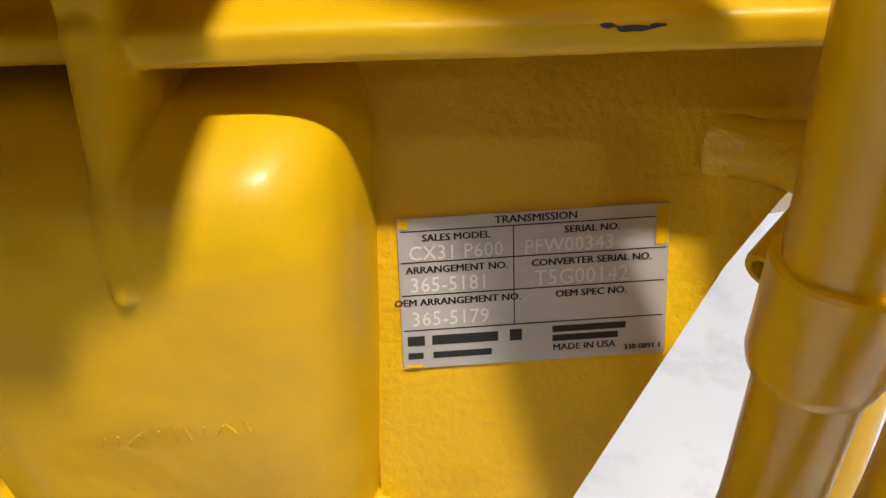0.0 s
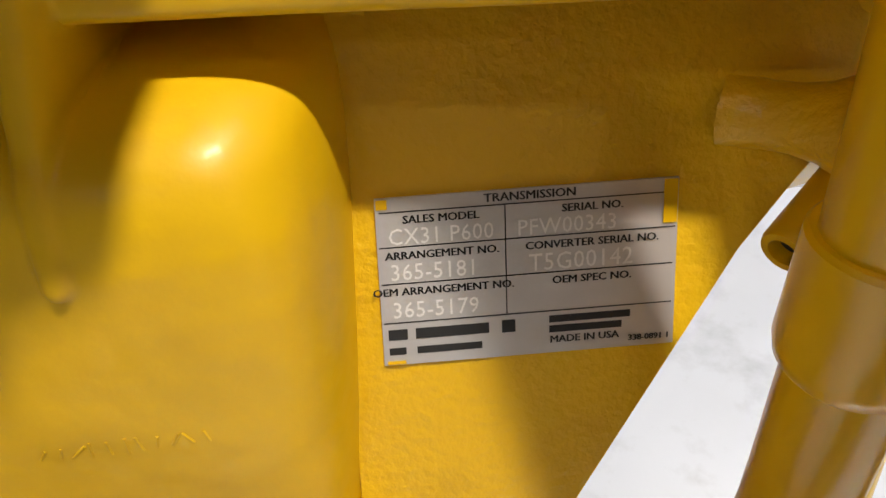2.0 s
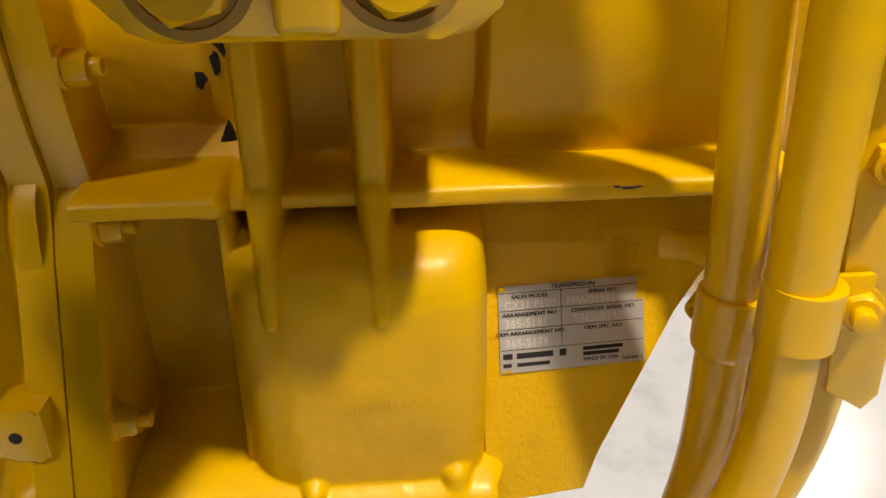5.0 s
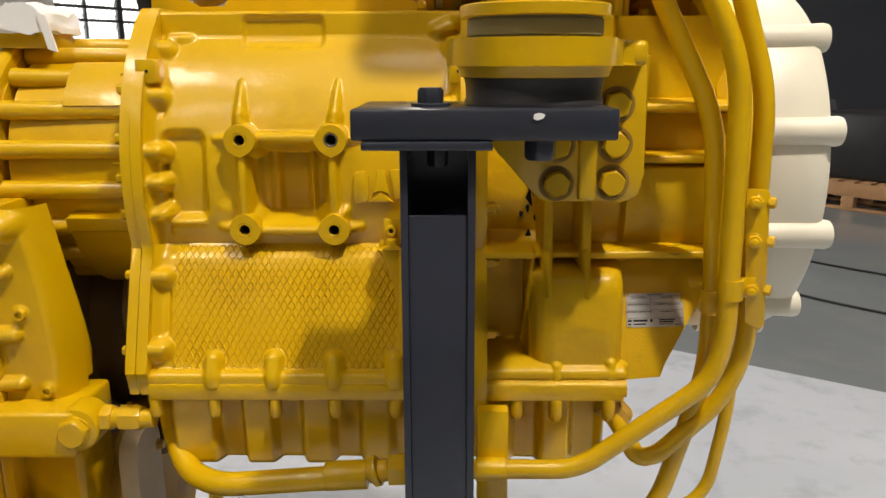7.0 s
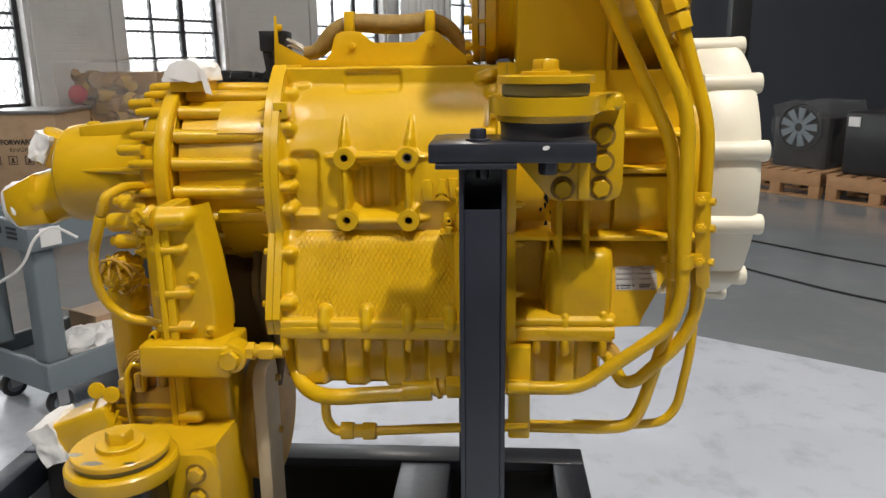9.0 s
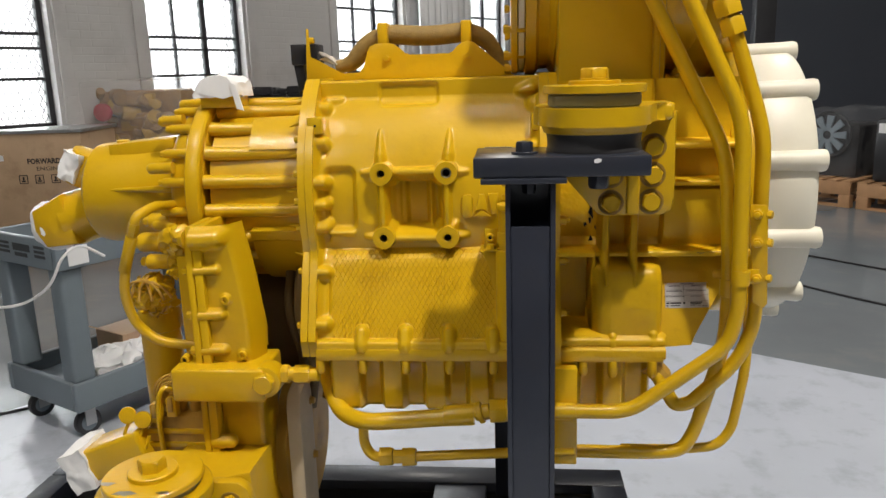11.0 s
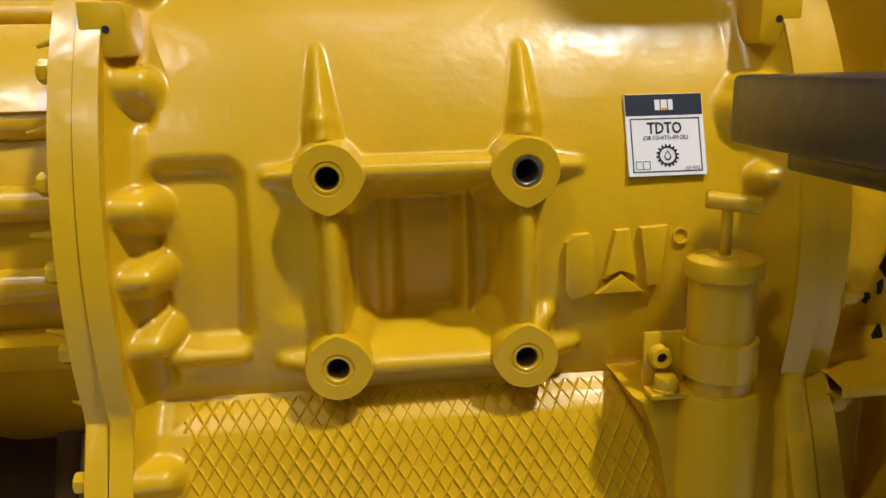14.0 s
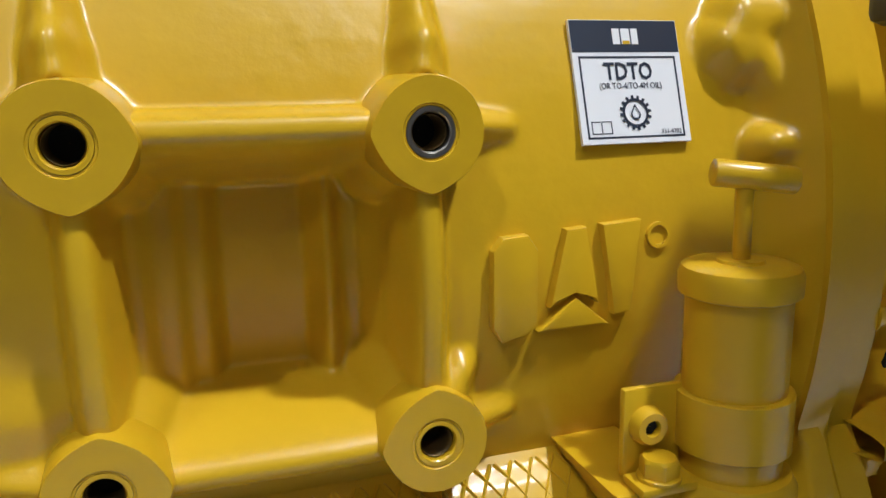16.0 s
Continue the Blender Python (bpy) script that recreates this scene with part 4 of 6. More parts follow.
# the lower half turns into a flat side
flat = np.full_like(X, 0.020)
t = np.clip((1.21 - Zg) / 0.02, 0, 1)
Y0 = Y0 * (1 - t) + np.minimum(Y0, flat) * t
H = -Y0
rib = [(0.270, 1.187, 0.336, 1.187, 0.0072, 0.0072, 0.024, 0.024, 5), (0.335, 1.186, 0.44, 1.186, 0.007, 0.007, 0.014, 0.014, 4), (0.4105, 1.1868, 0.63, 1.1868, 0.0072, 0.0072, 0.0195, 0.0195, 5), (0.45, 1.3170, 0.61, 1.3170, 0.0075, 0.0075, 0.008, 0.006, 4), (0.45, 1.385, 0.61, 1.385, 0.0075, 0.0075, 0.003, 0.001, 4)]
for x in (0.358, 0.4105):
    rib.append((x, 1.32, x, 1.190, 0.0088, 0.0088, 0.021, 0.022, 6))
    rib.append((x, 1.190, x + 0.001, 1.135, 0.0092, 0.0045, 0.0250, 0.0456, 3.4))
rib += [(0.338, 1.03, 0.338, 1.180, 0.0055, 0.0055, 0.026, 0.016, 3)]
# bolt bosses over the pan rail
rib += [(0.372, 1.0, 0.372, 1.034, 0.0095, 0.009, 0.058, 0.052, 3), (0.447, 1.0, 0.447, 1.038, 0.0115, 0.010, 0.056, 0.05, 3), (0.275, 1.004, 0.47, 1.004, 0.014, 0.014, 0.060, 0.060, 5), (0.275, 1.024, 0.462, 1.024, 0.013, 0.013, 0.0535, 0.0535, 3)]
for f in rib:
    H = smax(H, ridge(X, Zg, *f[:8], power=f[8]), 0.004)
# rounded belly under the ribs
side = np.interp(X, [0.326, 0.334, 0.339, 0.344, 0.352, 0.366, 0.440, 0.452, 0.458, 0.462, 0.465, 0.4665, 0.468, 0.472], [-0.1, -0.035, -0.019, -0.011, -0.005, 0, 0, -0.002, -0.0055, -0.0105, -0.019, -0.028, -0.045, -0.1])
top = np.interp(Zg, [0.98, 1.03, 1.06, 1.09, 1.11, 1.125, 1.138, 1.148, 1.156, 1.161, 1.166, 1.170, 1.176], [0.038, 0.0435, 0.0455, 0.0460, 0.0455, 0.0446, 0.0430, 0.0408, 0.0374, 0.0330, 0.0235, 0.0090, -0.03])
for _ in range(4):
    top[1:-1] = (top[:-2] + 2 * top[1:-1] + top[2:]) / 4
for _ in range(10):
    side[:, 1:-1] = (side[:, :-2] + 2 * side[:, 1:-1] + side[:, 2:]) / 4
    top[1:-1] = (top[:-2] + 2 * top[1:-1] + top[2:]) / 4
# rounder at the upper corner
corner_drop = 0.022 * np.clip((X - 0.440) / 0.028, 0, 2) ** 2.2 * np.clip((Zg - 1.120) / 0.045, 0, 2) ** 2.2
H = smax(H, np.maximum(top + side - corner_drop, -0.05), 0.006)
H -= 0.014 * pocket(X, Zg, 0.262, 0.3325, 1.046, 1.181, 0.008, 0.007)
H += 0.0006 * np.sin(X * 41 + Zg * 27) * np.sin(X * 33 - Zg * 51)
P = np.stack([X, -H, Zg], -1)
keep = ~((X[:-1, :-1] > np.where(Zg[:-1, :-1] > 1.032, 0.474, 0.468)) & (Zg[:-1, :-1] < 1.1775))
conv = finish("converter_housing", grid_mesh(P, False, keep), satin, tr, "yellow cast converter housing with ribs", 50)
HOME[conv.name] = HOME[tr.name]
bm = B()
lathe(bm, (0.24, AY, AZ), (1, 0, 0), [(0, 0.21), (0.34, 0.21), (0.38, 0.16), (0.40, 0.15)], 48)
part("converter_body", bm, cast, tr)
# side plate that carries the name plate, leaning a little
bm = B()
poly = [(0.464, 1.188), (0.640, 1.188), (0.640, 1.160), (0.604, 1.138), (0.588, 1.124), (0.5735, 1.1045), (0.5275, 1.0330), (0.5195, 1.0145), (0.464, 1.0115)]
prism(bm, poly, "xz", 0.0, 0.026, 0.0015)


def plate_y(x, z):
    return 0.0035 + 0.07 * (x - 0.474) - 0.38 * (1.125 - z)


for vtx in bm.verts:
    vtx.co.y += plate_y(vtx.co.x, vtx.co.z)
part("side_plate", bm, rough_cast, tr, "sand-cast yellow side plate")
bm = B()
LUG = Vector((0.80, -0.60, 0.10)).normalized()
lathe(bm, (0.5715, 0.022, 1.1375), LUG, [(0, 0.0125), (0.004, 0.0105), (0.010, 0.0092), (0.017, 0.0093), (0.024, 0.0106), (0.028, 0.0124), (0.0300, 0.0128), (0.0305, 0.0122), (0.0305, 0.0066), (0.016, 0.0064)], 48, False)
lug = part("pipe_lug", bm, rough_cast, tr)
# the lug's inner shade is a black disc
part("bore_shade", lathe(B(), Vector((0.5715, 0.022, 1.1375)) + LUG * 0.022, LUG, [(0, 0.0001), (0, 0.0066)], 20, False), hole_shade_and_chips, lug)
bm = lathe(B(), (0.622, 0.031, 1.1195), (-0.72, -0.60, -0.30), [(0, 0.0095), (0.049, 0.0075), (0.0505, 0.0068), (0.0505, 0.0046), (0.042, 0.0044)], 24, False)
lug = part("pipe_lug", bm, yellow, tr)
# same painted shade in the second lug
part("bore_shade", lathe(B(), Vector((0.604, 0.016, 1.112)) + Vector((-0.72, -0.60, -0.30)).normalized() * 0.021, (-0.72, -0.60, -0.30), [(0, 0.0001), (0, 0.0046)], 16, False), hole_shade_and_chips, lug)
# chipped paint flakes by the left ribs
for cx, cz, r in ((0.338, 1.258, 0.010), (0.3345, 1.243, 0.006), (0.326, 1.234, 0.005), (0.336, 1.203, 0.007), (0.343, 1.268, 0.006), (0.345, 1.23, 0.004)):
    bm = B()
    rng = random.Random(int(cz * 1e4))
    pts = [(cx + r * (0.5 + 0.7 * rng.random()) * math.cos(a) * 0.6, cz + r * (0.5 + 0.7 * rng.random()) * math.sin(a) * 1.4) for a in [i * math.pi / 5 for i in range(10)]]
    y = float(np.interp(cz, zs, P[:, int((cx - 0.272) / 0.350 * 351), 1]))
    prism(bm, pts, "xz", y - 0.0008, y + 0.002, 0)
    part("paint_chip", bm, hole_shade_and_chips, tr)

# bare spots on the lower rail's edge
rng = random.Random(77)
for cx, cz, rx, rz in ((0.533, 1.1885, 0.0048, 0.0007), (0.5275, 1.1893, 0.0022, 0.0005), (0.5385, 1.1890, 0.0018, 0.0004), (0.512, 1.1800, 0.0009, 0.0005)):
    pts = [(cx + rx * (0.7 + 0.5 * rng.random()) * math.cos(i * math.pi / 6), cz + rz * (0.6 + 0.7 * rng.random()) * math.sin(i * math.pi / 6)) for i in range(12)]
    y = float(np.interp(cz, zs, P[:, int((cx - 0.272) / 0.350 * 351), 1]))
    part("paint_chip", prism(B(), pts, "xz", y - 0.0005, y + 0.003, 0), frame_dark, tr)
# faint raised foundry marks on the belly
for i in range(11):
    cx, cz = 0.392 + 0.0041 * i, 1.0855 + 0.0005 * i
    hh, lean = 0.0016 + 0.0014 * rng.random(), rng.uniform(-0.0012, 0.0012)
    row = P[:, int((cx - 0.272) / 0.350 * 351), 1]
    part("cast_mark", tube(B(), [(cx - lean, float(np.interp(cz + d * hh, zs, row)), cz + d * hh) if d < 0 else (cx + lean + 0.001 * (i % 3), float(np.interp(cz + d * hh, zs, row)), cz + d * hh) for d in (-1, 1)], 0.0004, 0.0, 8), satin, conv)

# ---- name plate ----
plate = thing("name_plate", (0.514, 0.0, 1.08), "brushed aluminium data plate with black print on the side plate", "sign")
ux, uy = Vector((1, 0.07, 0)).normalized(), Vector((0, 0.38, 1)).normalized()
uz = ux.cross(uy)
o = Vector((0.4738, plate_y(0.4738, 1.0803), 1.0803)) + uz * 0.0012
q = Matrix(((ux.x, uy.x, uz.x, o.x), (ux.y, uy.y, uz.y, o.y), (ux.z, uy.z, uz.z, o.z), (0, 0, 0, 1)))
q = q @ Matrix.Diagonal((1.025, 1.026, 1, 1))
PW, PH = 0.0800, 0.0465


def plate_rect(name, x0, x1, y0, y1, material, lift=0.0002, thick=0.0001, parent=None):
    bm = B()
    box(bm, x0, x1, y0, y1, lift - thick, lift, 0)
    bmesh.ops.transform(bm, matrix=q, verts=bm.verts[:])
    return part(name, bm, material, parent or plate)


plate_rect("sheet", 0, PW, 0, PH, plate_m, 0.0, 0.0012)
ROWS = [0.0427, 0.0333, 0.0232, 0.0122]
for y in ROWS:
    plate_rect("rule", 0.0006 if y < 0.042 else 0.001, PW - (0.0006 if y > 0.03 else 0.001), y - 0.00016, y + 0.00016, print_black)
plate_rect("rule", 0.0338, 0.0341, ROWS[3], ROWS[0], print_black)


def say(body, x, y, size, material=print_black, align="LEFT", lift=0.00035, spread=1.0, grow=1.0, bold=0.008):
    m = q @ Matrix.Translation((x, y, lift)) @ Matrix.Diagonal((grow, 1, 1, 1))
    if size < 0.004:
        lettering("lettering", body, size, Matrix.Translation((0.00020, 0, 0.00001)) @ m, material, plate, 0.00004, spread, align, 0.0)
    return lettering("lettering", body, size, m, material, plate, 0.00005, spread, align, 0.0)


say("TRANSMISSION", 0.0405, 0.0437, 0.0032, align="CENTER", grow=1.1)
say("SALES MODEL", 0.0170, 0.0396, 0.0030, align="CENTER", grow=1.08)
say("SERIAL NO.", 0.0570, 0.0396, 0.0030, align="CENTER", grow=1.08)
say("ARRANGEMENT NO.", 0.0170, 0.0300, 0.0030, align="CENTER", grow=1.08)
say("CONVERTER SERIAL NO.", 0.0570, 0.0300, 0.0030, align="CENTER", grow=1.08)
say("OEM ARRANGEMENT NO.", 0.0170, 0.0200, 0.0030, align="CENTER", grow=1.08)
say("OEM SPEC NO.", 0.0570, 0.0200, 0.0030, align="CENTER", grow=1.08)
say("MADE IN USA", 0.0455, 0.0030, 0.0029, grow=1.08)
say("338-0891 1", 0.0788, 0.0018, 0.0024, align="RIGHT", grow=1.05)
for body, x, y, s in (("CX31 P600", 0.0030, 0.0340, 0.0062), ("PFW00343", 0.0370, 0.0340, 0.0062), ("365-5181", 0.0030, 0.0242, 0.0064), ("T5G00142", 0.0400, 0.0240, 0.0068), ("365-5179", 0.0030, 0.0136, 0.0064)):
    say(body, x, y, s, stamp_m, lift=0.0003, spread=1.05, grow=0.92, bold=-0.012)
# trade marks and the address as plain bars
for x0, x1, y0, y1 in ((0.0016, 0.0068, 0.0073, 0.0103), (0.0090, 0.0290, 0.0073, 0.0103), (0.0016, 0.0062, 0.0030, 0.0050), (0.0092, 0.0270, 0.0030, 0.0050), (0.0325, 0.0362, 0.0070, 0.0106), (0.0455, 0.0678, 0.0088, 0.0108), (0.0455, 0.0655, 0.0059, 0.0079)):
    plate_rect("mark_bar", x0, x1, y0, y1, print_black)
for x0, x1, y0, y1 in ((0.0760, 0.0797, 0.0345, 0.0462), (0.0003, 0.0032, 0.0436, 0.0462), (0.0010, 0.0060, 0.0003, 0.0013)):
    plate_rect("paint_smear", x0, x1, y0, y1, yellow, 0.00045)

# ---- oil sticker on the case ----
sticker = thing("oil_label", (0.161, 0.024, 1.334), "white and navy oil specification sticker on the case", "label")
sy0, sy1 = case_y(1.334) - 0.0030, case_y(1.385) - 0.0030
sd = Vector((0, sy1 - sy0, 0.051)).normalized()
sm = Matrix(((1, 0, 0, 0.1345), (0, sd.y, -sd.z, sy0), (0, sd.z, sd.y, 1.334), (0, 0, 0, 1)))
SW, SH = 0.0535, 0.0550


def label_rect(name, x0, x1, y0, y1, material, lift=0.0004, thick=0.0002):
    bm = B()
    box(bm, x0, x1, y0, y1, lift - thick, lift, 0)
    bmesh.ops.transform(bm, matrix=sm, verts=bm.verts[:])
    return part(name, bm, material, sticker)


label_rect("sheet", 0, SW, 0, SH, label_white, 0.0002, 0.0018)
label_rect("header", 0.0003, SW - 0.0003, 0.0405, SH - 0.0003, label_navy)
for x0, x1, y0, y1 in ((0.0028, 0.0507, 0.0378, 0.0386), (0.0028, 0.0507, 0.0022, 0.0030), (0.0028, 0.0036, 0.0022, 0.0386), (0.0499, 0.0507, 0.0022, 0.0386)):
    label_rect("border", x0, x1, y0, y1, label_navy)
for x0, x1 in ((0.0205, 0.0240), (0.0248, 0.0290), (0.0298, 0.0330)):
    label_rect("mark_bar", x0, x1, 0.0440, 0.0510, label_white, 0.0006)
label_rect("mark_bar", 0.0252, 0.0286, 0.0440, 0.0455, yellow, 0.0008)


def print_on(body, x, y, size, align="CENTER", grow=1.0):
    m = sm @ Matrix.Translation((x, y, 0.0005)) @ Matrix.Diagonal((grow, 1, 1, 1))
    return lettering("lettering", body, size, m, label_navy, sticker, 0.00005, 1.0, align, 0.02 if size > 0.005 else 0.0)


print_on("TDTO", 0.0262, 0.0282, 0.0108, grow=0.80)
print_on("(OR TO-4/TO-4M OIL)", 0.0265, 0.0240, 0.0040, grow=0.80)
print_on("331-4702", 0.0490, 0.0036, 0.0030, "RIGHT", 0.9)
bm = B()
for i in range(16):
    a0, a1 = 2 * math.pi * i / 16, 2 * math.pi * (i + 0.55) / 16
    vs = [bm.verts.new((0.0270 + r * math.cos(a), 0.0132 + r * math.sin(a), 0.0006)) for r, a in ((0.0062, a0), (0.0078, a0 + 0.03), (0.0078, a1 - 0.03), (0.0062, a1))]
    bm.faces.new(vs)
for i in range(32):
    a0, a1 = 2 * math.pi * i / 32, 2 * math.pi * (i + 1) / 32
    bm.faces.new([bm.verts.new((0.0270 + r * math.cos(a), 0.0132 + r * math.sin(a), 0.0006)) for r, a in ((0.0052, a0), (0.0064, a0), (0.0064, a1), (0.0052, a1))])
drop = [(0.0, 0.0038)] + [(0.0024 * math.cos(a), -0.0008 + 0.0024 * math.sin(a)) for a in [radians(20 - i * 20) for i in range(12)]]
for i in range(len(drop)):
    a, b = drop[i], drop[(i + 1) % len(drop)]
    bm.faces.new([bm.verts.new((0.0270 + p[0] * f, 0.0132 + p[1] * f, 0.0006)) for p, f in ((a, 1.0), (b, 1.0), (b, 0.72), (a, 0.72))])
bmesh.ops.transform(bm, matrix=sm, verts=bm.verts[:])
part("gear_symbol", bm, label_navy, sticker)
for x0, x1, y0, y1 in ((0.0050, 0.0095, 0.0042, 0.0046), (0.0102, 0.0148, 0.0042, 0.0046), (0.0050, 0.0054, 0.0042, 0.0098), (0.0144, 0.0148, 0.0042, 0.0098), (0.0097, 0.0101, 0.0042, 0.0092), (0.0050, 0.0097, 0.0094, 0.0098), (0.0101, 0.0148, 0.0094, 0.0098)):
    label_rect("book_symbol", x0, x1, y0, y1, label_navy)

# raised maker's mark on the case as plain blocks
def relief(poly, lift=0.0052):
    bm = B()
    lo = [bm.verts.new((x, case_y(z) + 0.002, z)) for x, z in poly]
    hi = [bm.verts.new((x, case_y(z) - lift, z)) for x, z in poly]
    bm.faces.new(hi)
    for i in range(len(poly)):
        bm.faces.new((lo[i], lo[(i + 1) % len(poly)], hi[(i + 1) % len(poly)], hi[i]))
    bmesh.ops.bevel(bm, geom=[e for e in bm.edges if all(v in hi for v in e.verts)], offset=0.0014, segments=2, profile=0.5, affect="EDGES")
    return part("raised_mark", bm, yellow, tr)


MZ0, MZ1 = 1.2538, 1.2985
relief([(0.0905, MZ0 + 0.006), (0.0950, MZ0 - 0.001), (0.1065, MZ0 + 0.001), (0.1110, MZ0 + 0.006), (0.1110, MZ1 - 0.007), (0.1065, MZ1), (0.0950, MZ1 - 0.0005), (0.0905, MZ1 - 0.006)])
relief([(0.1115, MZ0 + 0.002), (0.1285, MZ0 + 0.016), (0.1455, MZ0 + 0.002)])
relief([(0.1165, MZ0 + 0.012), (0.1240, MZ1 + 0.001), (0.1335, MZ1 + 0.0015), (0.1400, MZ0 + 0.012), (0.1285, MZ0 + 0.020)])
relief([(0.1410, MZ1 + 0.002), (0.1600, MZ1 + 0.003), (0.1560, MZ0 + 0.007), (0.1475, MZ0 + 0.006)])
bm = B()
lathe(bm, (0.1705, case_y(1.293) + 0.001, 1.293), (0, -1, 0.1), [(0, 0.0062), (0.003, 0.0058), (0.003, 0.0044), (0.0015, 0.0042), (0.0015, 0.0002)], 24, False)
part("raised_mark", bm, yellow, tr)

# ---- dipstick ----
DX, DY = 0.1815, -0.028
bm = B()
lathe(bm, (DX, DY, 1.02), (0, 0, 1), [(0, 0.028), (0.176, 0.027), (0.181, 0.0245), (0.182, 0.02)], 40)
dip = part("filler_tube", bm, yellow, tr, "yellow oil filler tube with cap")
bm = B()
lathe(bm, (DX, DY, 1.195), (0, 0, 1), [(0, 0.0222), (0.004, 0.0228), (0.005, 0.0208), (0.082, 0.0208), (0.083, 0.020)], 40)
part("neck", bm, yellow, dip)
bm = B()
lathe(bm, (DX, DY, 1.2115), (0, 0, 1), [(0, 0.0232), (0.0005, 0.0238), (0.024, 0.0238), (0.0245, 0.0230), (0.0245, 0.0215)], 40)
part("clamp_band", bm, yellow, dip)
bm = B()
lathe(bm, (DX, DY, 1.2755), (0, 0, 1), [(0, 0.0222), (0.001, 0.0238), (0.0085, 0.0240), (0.0115, 0.0228), (0.0128, 0.020), (0.0130, 0.0095), (0.0143, 0.009), (0.0143, 0.004)], 44)
part("cap", bm, yellow, dip)
bm = B()
cyl(bm, (DX, DY, 1.289), (DX, DY, 1.318), 0.0035, 16, 0.0005)
part("dipstick_rod", bm, yellow, dip)
bm = B()
cyl(bm, (DX - 0.0125, DY + 0.004, 1.3245), (DX + 0.0185, DY - 0.007, 1.3205), 0.0055, 20, 0.0012)
part("dipstick_handle", bm, yellow, dip)
bm = B()
box(bm, DX - 0.0475, DX - 0.020, DY + 0.006, DY + 0.010, 1.2005, 1.2385, 0.0012)
clip = part("clamp_bracket", bm, yellow, dip)
part("bracket_foot", box(B(), DX - 0.0475, DX - 0.022, DY - 0.010, DY + 0.006, 1.1985, 1.2025, 0.001), yellow, clip)
bm = B()
lathe(bm, (DX - 0.0370, DY + 0.006, 1.2225), (0, -1, 0), [(0, 0.0082), (0.003, 0.008), (0.0055, 0.0066), (0.0055, 0.0036), (0.002, 0.0034)], 26, False)
sc = part("socket_screw", bm, yellow, clip)
# black hexagon paints the shade in the screw's socket
part("bore_shade", lathe(B(), (DX - 0.0370, DY + 0.0035, 1.2225), (0, -1, 0), [(0, 0.0001), (0, 0.0036)], 6, False), hole_shade_and_chips, sc)
bm = B()
hexhead(bm, (DX - 0.0355, DY - 0.002, 1.2025), (0, 0, 1), 0.0140, 0.0095, 0.0090)
part("bolt", bm, yellow, clip)
bm = B()
prism(bm, [(DX - 0.056, 1.1984), (DX - 0.022, 1.1984), (DX - 0.018, 1.04), (DX - 0.026, 1.10), (DX - 0.036, 1.165)], "xz", DY - 0.004, 0.03, 0.003)
part("web", bm, cast, dip)

# ---- engine mount over the stand ----
MX, MY = 0.316, -0.190
bm = B()
prism(bm, [(0.264, 1.452), (0.264, 1.3585), (0.305, 1.3125), (0.3345, 1.2785), (0.345, 1.2745), (0.438, 1.2745), (0.4505, 1.2765), (0.4595, 1.2835), (0.4638, 1.295), (0.4645, 1.308), (0.4645, 1.452)], "xz", -0.094, -0.040, 0.004)
mount = part("mount_bracket", bm, yellow, tr, "yellow bolted mounting bracket")
# unseen web added behind the bracket to move its shadow's edge
part("web", box(B(), 0.440, 0.4635, -0.052, -0.018, 1.290, 1.435, 0.005, 3), yellow, mount)
part("rib", box(B(), 0.3835, 0.4055, -0.101, -0.090, 1.277, 1.43, 0.004, 3), yellow, mount)
bm = B()
prism(bm, arc_poly(MX, MY, 0.0875, 180, 360, 44) + [(MX + 0.0875, MY + 0.004), (MX + 0.096, MY + 0.020), (0.424, -0.132), (0.440, -0.127), (0.4545, -0.120), (0.4565, -0.045), (0.236, -0.045), (0.2225, MY + 0.03), (0.2225, MY + 0.006), (MX - 0.0875, MY + 0.002)], "xy", 1.4405, 1.4685, 0.004)
part("mount_ring", bm, yellow, mount)
part("mount_block", box(B(), 0.36, 0.4530, -0.128, -0.05, 1.4400, 1.4675, 0.006, 3), yellow, mount)
part("collar", lathe(B(), (MX, MY, 1.4285), (0, 0, 1), [(0, 0.076), (0.001, 0.0795), (0.0075, 0.0810), (0.0118, 0.0830), (0.0119, 0.07)], 64), yellow, mount)
part("rubber_pad", lathe(B(), (MX, MY, 1.4006), (0, 0, 1), [(0, 0.0745), (0.004, 0.0745), (0.007, 0.0730), (0.020, 0.0735), (0.0275, 0.0750), (0.0278, 0.07)], 64), rubber, mount, "black rubber isolator")
part("rubber_disc", lathe(B(), (MX, MY, 1.4690), (0, 0, 1), [(0, 0.0700), (0.002, 0.0695), (0.0025, 0.072), (0.0175, 0.072), (0.018, 0.0705), (0.0202, 0.0705)], 64), olive, mount, "olive rubber disc")
part("top_washer", lathe(B(), (MX, MY, 1.4894), (0, 0, 1), [(0, 0.0770), (0.001, 0.0792), (0.0115, 0.0796), (0.0128, 0.0780), (0.0128, 0.02)], 64), yellow, mount)
part("small_washer", lathe(B(), (MX, MY, 1.5023), (0, 0, 1), [(0, 0.040), (0.005, 0.040), (0.006, 0.0385), (0.006, 0.02)], 40), yellow, mount)
bm = B()
hexhead(bm, (MX, MY, 1.5084), (0, 0, 1), 0.040, 0.019, 0.023)
part("bolt", bm, yellow, mount)
